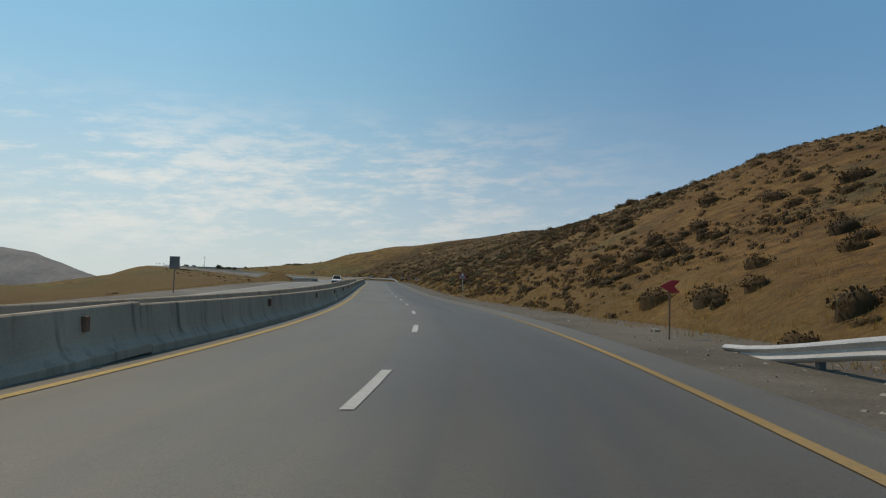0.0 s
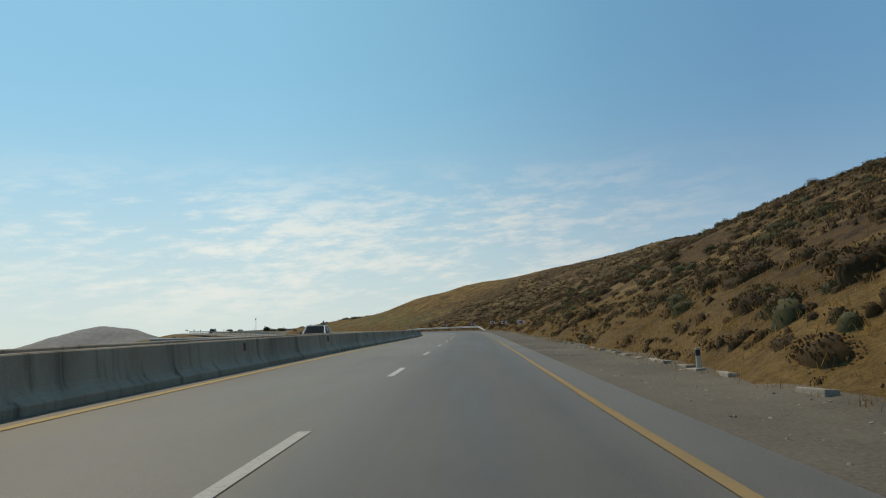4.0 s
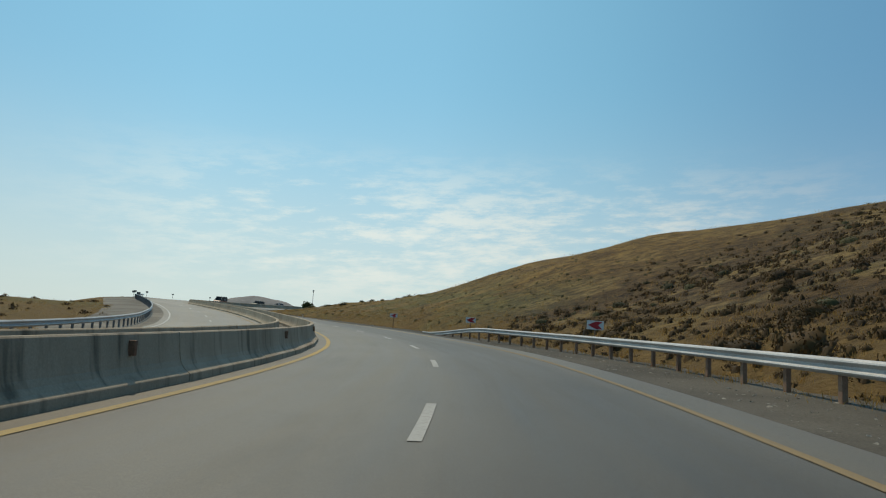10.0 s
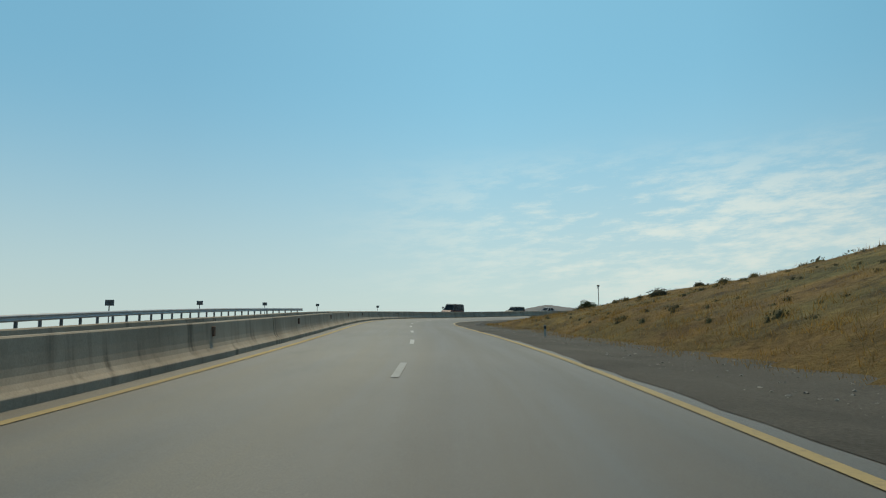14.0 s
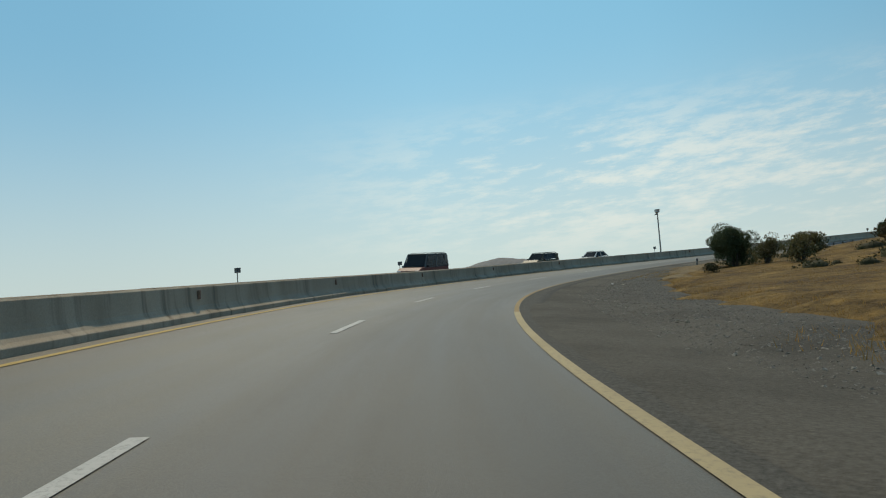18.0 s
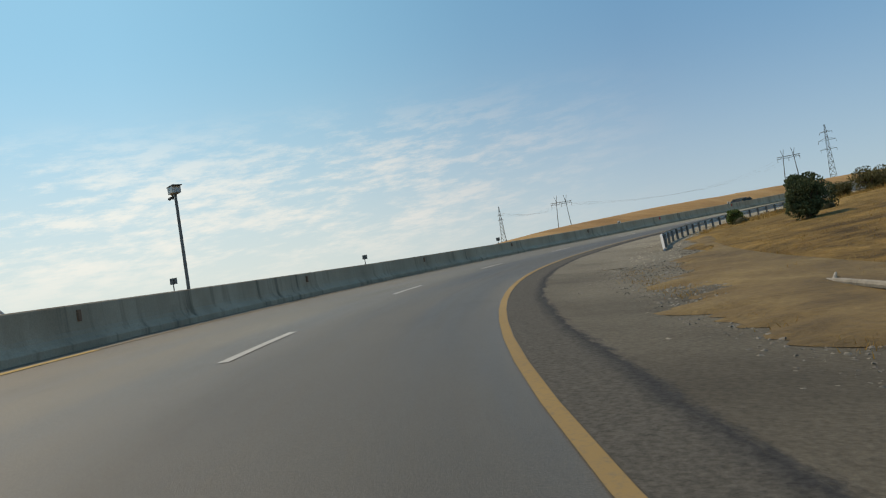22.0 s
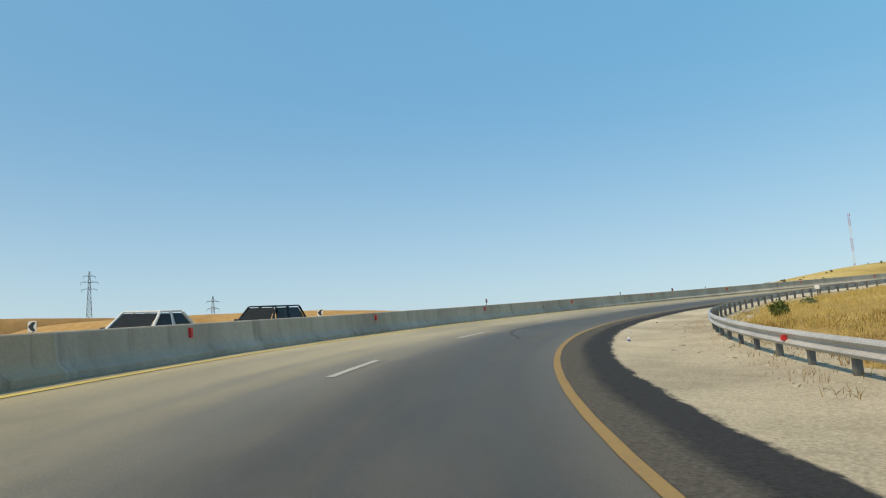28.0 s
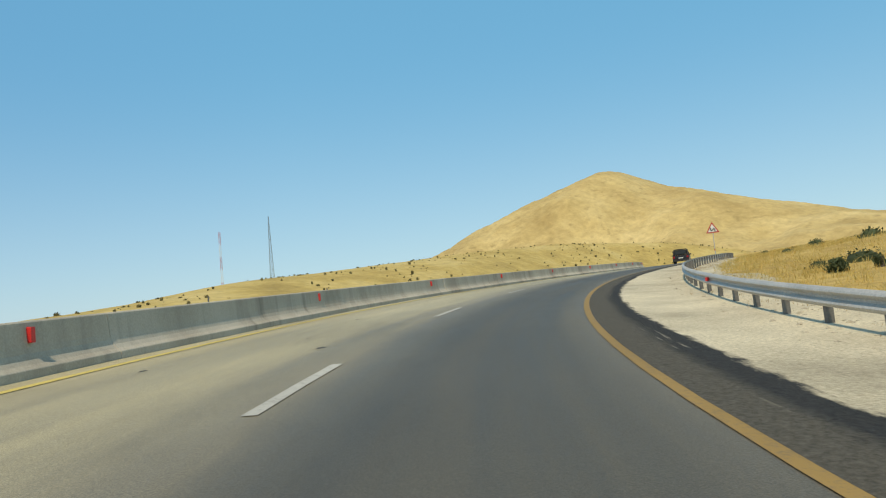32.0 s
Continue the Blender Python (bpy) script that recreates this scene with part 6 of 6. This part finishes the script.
for s, d in ((293, 5.7), (374, 7.0), (401, 6.6), (399, 7.1), (497, 6.4), (549, 6.6), (543, 5.3), (20, 5.7), (541, 4.55), (545, 4.7), (537.5, 4.9), (551, 5.6), (506, 5.9)):
    bm = bmesh.new()
    bmesh.ops.create_grid(bm, x_segments=4, y_segments=3, size=0.06)
    for v in bm.verts:
        v.co.z = 0.03 + 0.04 * noise.noise(v.co * 9 + Vector((s, d, 0)))
    bmesh.ops.solidify(bm, geom=bm.faces[:], thickness=0.004)
    me = bpy.data.meshes.new("litter")
    bm.to_mesh(me)
    bm.free()
    me.materials.append(white_sign)
    tagged(new("litter", me), "crumpled scrap of white plastic on the verge", "litter", "litter").matrix_basis = road_pose(s, d, -0.055, s * 11)

# bare fence posts beyond the far end
fp = empty("fence_post", "thin bare fence post beyond the guard rail", "post", "fence posts")
part("post", rod(bmesh.new(), (0, 0, -1.5), (0, 0, 1.5), 0.05, 0.04, 8), steel_dark, fp)
fp.matrix_basis = road_pose(606, -19.0, -0.2)
for s in (618, 630, 642, 655):
    copy_thing(fp, road_pose(s, -19.0, -0.2))

# ---- vehicles ----
smoked = plain("smoked_glass", (0.04, 0.045, 0.046), 0.08, 0.0, 0.05, spec=0.5)
tyre_rubber = plain("tyre_rubber", (0.018, 0.018, 0.018), 0.85)
alloy = plain("alloy_rim", (0.45, 0.45, 0.46), 0.3, 0.8)
lamp_red = plain("tail_lamp_red", (0.35, 0.01, 0.012), 0.2)
lamp_clear = plain("head_lamp_glass", (0.7, 0.72, 0.74), 0.12)
trim_black = plain("black_trim", (0.02, 0.02, 0.021), 0.6)


def paint(name, col):
    m, nt, lk, b = material(name, 0.5, 0.0, 0.25)
    n = noise_out(nt, lk, 1.4, 4.0, 0.6)
    lk.new(ramp(nt, lk, n, [(0.3, tuple(c * 0.85 for c in col)), (0.7, col)]), b.inputs["Base Color"])
    b.inputs["Coat Weight"].default_value, b.inputs["Coat Roughness"].default_value = 0.12, 0.2
    return m


def arch(yc, r, z0):
    return [(yc + r * math.cos(a), z0 + r * math.sin(a)) for a in [math.pi - math.pi * i / 6 for i in range(7)]]


def vehicle(kind, L, W, H, mat, label, low_mat=None):
    car = empty(kind, label, "car" if kind != "van" else "van", "vehicles")
    r = 0.33 if kind != "suv" else 0.37
    fa, ra = L * 0.31, -L * 0.30
    belt = H * (0.56 if kind != "van" else 0.50)
    hood = {"suv": 0.60, "van": 0.52, "sedan": 0.56, "hatchback": 0.58}[kind] * H
    zb = 0.24
    side = [(L / 2, zb)] + [(y, z) for y, z in arch(fa, r * 1.14, zb)][::-1][:0] + [(L / 2, zb + 0.1), (L / 2 - 0.03, belt * 0.78), (L * 0.40, hood * 0.95), (L * 0.24, belt)]
    tail = {"suv": -L / 2 + 0.05, "van": -L / 2 + 0.03, "sedan": -L * 0.27, "hatchback": -L / 2 + 0.16}[kind]
    side += [(tail, belt)]
    if kind == "sedan":
        side += [(-L * 0.30, belt * 1.0), (-L / 2 + 0.08, belt * 0.96)]
    side += [(-L / 2, belt * 0.72), (-L / 2, zb)]
    bottom = []
    for yc in (ra, fa):
        bottom += arch(yc, r * 1.14, zb)
    side += bottom
    bm = bmesh.new()
    layers = []
    for x, f in ((-W / 2, 0.955), (-W / 2 + 0.07, 1.0), (W / 2 - 0.07, 1.0), (W / 2, 0.955)):
        layers.append([bm.verts.new((x, y * (f if abs(y) > L * 0.4 else 1), zb + (z - zb) * (f if z > belt * 0.6 else 1))) for y, z in side])
    n = len(side)
    for a, b_ in zip(layers, layers[1:]):
        for i in range(n):
            bm.faces.new((a[i - 1], b_[i - 1], b_[i], a[i]))
    bm.faces.new(layers[0])
    bm.faces.new(layers[-1][::-1])
    bmesh.ops.recalc_face_normals(bm, faces=bm.faces)
    body = part("body", bm, low_mat or mat, car)
    # greenhouse
    front0 = L * (0.24 if kind != "van" else 0.30)
    front1 = L * {"suv": 0.10, "van": 0.17, "sedan": 0.08, "hatchback": 0.09}[kind]
    back0 = {"suv": -L / 2 + 0.06, "van": -L / 2 + 0.04, "sedan": -L * 0.33, "hatchback": -L / 2 + 0.18}[kind]
    back1 = {"suv": -L * 0.42, "van": -L * 0.475, "sedan": -L * 0.19, "hatchback": -L * 0.36}[kind]
    wb, wt, zt = W * 0.47, W * (0.37 if kind != "van" else 0.42), H - 0.05
    quad = {"fbl": (-wb, front0, belt), "fbr": (wb, front0, belt), "ftl": (-wt, front1, zt), "ftr": (wt, front1, zt),
            "bbl": (-wb, back0, belt), "bbr": (wb, back0, belt), "btl": (-wt, back1, zt), "btr": (wt, back1, zt)}
    for lo_, hi_, u in (("fbl", "ftl", None), ("fbr", "ftr", None), ("bbl", "btl", None), ("bbr", "btr", None), ("fbl", "ftl", ("bbl", "btl")), ("fbr", "ftr", ("bbr", "btr"))):
        p0, p1 = Vector(quad[lo_]), Vector(quad[hi_])
        if u:
            p0, p1 = p0.lerp(Vector(quad[u[0]]), 0.46), p1.lerp(Vector(quad[u[1]]), 0.46)
        part("pillar", rod(bmesh.new(), p0 - Vector((0, 0, 0.03)), p1, 0.055, 0.042, 8), mat, car)
    if kind in ("suv", "van"):
        for sx in (-1, 1):
            part("side_panel", boxed(*sorted((sx * (wb - 0.05), sx * (wb - 0.02))), back0 + 0.02, back0 + 0.55, belt, zt - 0.1, bevel=0.01), mat, car)
    if kind == "van":
        for sx in (-1, 1):
            bm = bmesh.new()
            for z0, z1 in ((0.0, 0.26), (0.8, 1.0)):
                lean = lambda k: sx * (wb + (wt - wb) * k - 0.004)
                y0, y1 = [back0 + (back1 - back0) * k for k in (z0, z1)], [front0 + (front1 - front0) * k for k in (z0, z1)]
                zz = [belt + (zt - belt) * k for k in (z0, z1)]
                q_ = [(lean(z0), y0[0], zz[0]), (lean(z0), y1[0], zz[0]), (lean(z1), y1[1], zz[1]), (lean(z1), y0[1], zz[1])]
                bmesh.ops.solidify(bm, geom=[bm.faces.new([bm.verts.new(c) for c in q_])], thickness=0.02)
            part("window_surround", bm, mat, car)

    def pane(name, ks, cut, push, pane_mat=smoked, note="tinted glass"):
        p_ = [Vector(quad[k]) for k in ks]
        c = sum(p_, Vector()) / 4
        nrm = (p_[1] - p_[0]).cross(p_[3] - p_[0]).normalized()
        if nrm.dot(c - Vector((0, (front0 + back0) / 2, belt))) < 0:
            nrm = -nrm
        a0, a1, b0, b1 = cut
        q_ = [p_[0].lerp(p_[1], u).lerp(p_[3].lerp(p_[2], u), w) + nrm * push for u, w in ((a0, b0), (a1, b0), (a1, b1), (a0, b1))]
        bm = bmesh.new()
        f_ = bm.faces.new([bm.verts.new(x) for x in q_])
        bmesh.ops.solidify(bm, geom=[f_], thickness=0.008)
        part(name, bm, pane_mat, car, note)
    pane("windscreen", ("fbl", "fbr", "ftr", "ftl"), (0.05, 0.95, 0.06, 0.93), 0.012)
    pane("rear_window", ("bbr", "bbl", "btl", "btr"), (0.07, 0.93, 0.12, 0.9), 0.012)
    cuts = ((0.06, 0.36), (0.39, 0.66), (0.69, 0.94)) if kind in ("suv", "van") else ((0.10, 0.47), (0.51, 0.9))
    for (_, a0), (a1, _) in zip(cuts, cuts[1:]):
        pane("pillar", ("bbl", "fbl", "ftl", "btl"), (a0 - 0.01, a1 + 0.01, 0.0, 1.0), 0.008, mat, "")
        pane("pillar", ("fbr", "bbr", "btr", "ftr"), (0.99 - a1, 1.01 - a0, 0.0, 1.0), 0.008, mat, "")
    for a0, a1 in cuts:
        pane("side_window", ("bbl", "fbl", "ftl", "btl"), (a0, a1, 0.08, 0.88), 0.012)
        pane("side_window", ("fbr", "bbr", "btr", "ftr"), (1 - a1, 1 - a0, 0.08, 0.88), 0.012)
    part("roof", boxed(-wt, wt, back1, front1, zt - 0.01, H, bevel=0.03), mat, car)
    if kind == "van":
        for sx in (-1, 1):
            part("roof_rail", rod(bmesh.new(), (sx * wt * 0.85, back1 + 0.1, H + 0.05), (sx * wt * 0.85, front1 - 0.2, H + 0.05), 0.02, n=6), trim_black, car)
    for yc in (ra, fa):
        for sx in (-1, 1):
            bm = bmesh.new()
            rod(bm, (sx * (W / 2 - 0.22), yc, r), (sx * (W / 2 - 0.005), yc, r), r, n=20)
            bmesh.ops.bevel(bm, geom=[e for e in bm.edges if len(e.link_faces) == 2 and e.calc_face_angle(0) > 1], offset=0.03, segments=2, affect='EDGES')
            t_ = part("wheel", bm, tyre_rubber, car, "black tyre")
            part("rim", rod(bmesh.new(), (sx * (W / 2 - 0.04), yc, r), (sx * (W / 2 + 0.004), yc, r), r * 0.62, n=14), alloy, t_, "grey alloy rim")
    for sx in (-1, 1):
        x0, x1 = sorted((sx * W * 0.30, sx * W * 0.47))
        part("headlight", boxed(x0, x1, L / 2 - 0.14, L / 2 - 0.01, belt * 0.62, belt * 0.78, bevel=0.02), lamp_clear, car)
        x0, x1 = sorted((sx * W * 0.36, sx * W * 0.475))
        part("tail_light", boxed(x0, x1, -L / 2 - 0.008, -L / 2 + 0.1, belt * 0.66, belt * 0.9, bevel=0.015), lamp_red, car)
        x0, x1 = sorted((sx * (W / 2 - 0.02), sx * (W / 2 + 0.17)))
        part("mirror", boxed(x0, x1, front0 - 0.30, front0 - 0.16, belt, belt + 0.15, bevel=0.03), trim_black, car)
    part("front_bumper", boxed(-W * 0.46, W * 0.46, L / 2 - 0.06, L / 2 + 0.03, zb, zb + 0.2, bevel=0.03), trim_black, car)
    part("rear_bumper", boxed(-W * 0.47, W * 0.47, -L / 2 - 0.035, -L / 2 + 0.06, zb, zb + 0.22, bevel=0.03), trim_black, car)
    part("number_plate", boxed(-0.26, 0.26, -L / 2 - 0.045, -L / 2 - 0.03, belt * 0.60, belt * 0.60 + 0.11), white_sign, car, "blank white plate")
    return car


def park(car, s, d, oncoming=True):
    bank = math.degrees(math.atan(float(np.interp(s, SS, BK))))
    grade = math.degrees(math.atan(float(np.interp(s, SS, _g))))
    car.matrix_basis = road_pose(s, d, 0.0) @ pose(0, 0, 0, grade, bank, 0) @ pose(0, 0, 0, 0, 0, 180 if oncoming else 0)


teal = paint("dark_teal_paint", (0.03, 0.085, 0.095))
dark = paint("dark_paint", (0.012, 0.014, 0.02))
white_car = paint("white_car_paint", (0.72, 0.72, 0.70))
park(vehicle("suv", 4.7, 1.9, 1.72, dark, "dark sport utility car ahead in the lane"), 678, 1.2, False)
grey_van = paint("grey_van_paint", (0.12, 0.13, 0.13))
maroon = paint("maroon_paint", (0.10, 0.02, 0.025))
park(vehicle("van", 4.9, 1.95, 2.0, grey_van, "grey and maroon minivan on the opposite carriageway", maroon), 410.4, -9.2)
olive_car = paint("olive_green_paint", (0.05, 0.065, 0.05))
park(vehicle("suv", 4.3, 1.75, 1.62, olive_car, "dark olive off-road car on the opposite carriageway"), 428.9, -9.2)
park(vehicle("sedan", 4.4, 1.72, 1.42, paint("pale_grey_paint", (0.5, 0.51, 0.5)), "pale grey saloon car on the opposite carriageway"), 437.8, -9.1)
park(vehicle("sedan", 4.5, 1.75, 1.42, teal, "dark teal saloon car beyond the concrete barrier"), 515.4, -9.2)
park(vehicle("sedan", 4.4, 1.75, 1.42, white_car, "white saloon car beyond the concrete barrier"), 537.0, -9.1)
park(vehicle("hatchback", 4.1, 1.75, 1.5, dark, "dark hatchback car beyond the concrete barrier"), 543.8, -9.3)
park(vehicle("sedan", 4.4, 1.75, 1.45, white_car, "white car coming down the opposite carriageway"), 132, -9.4)
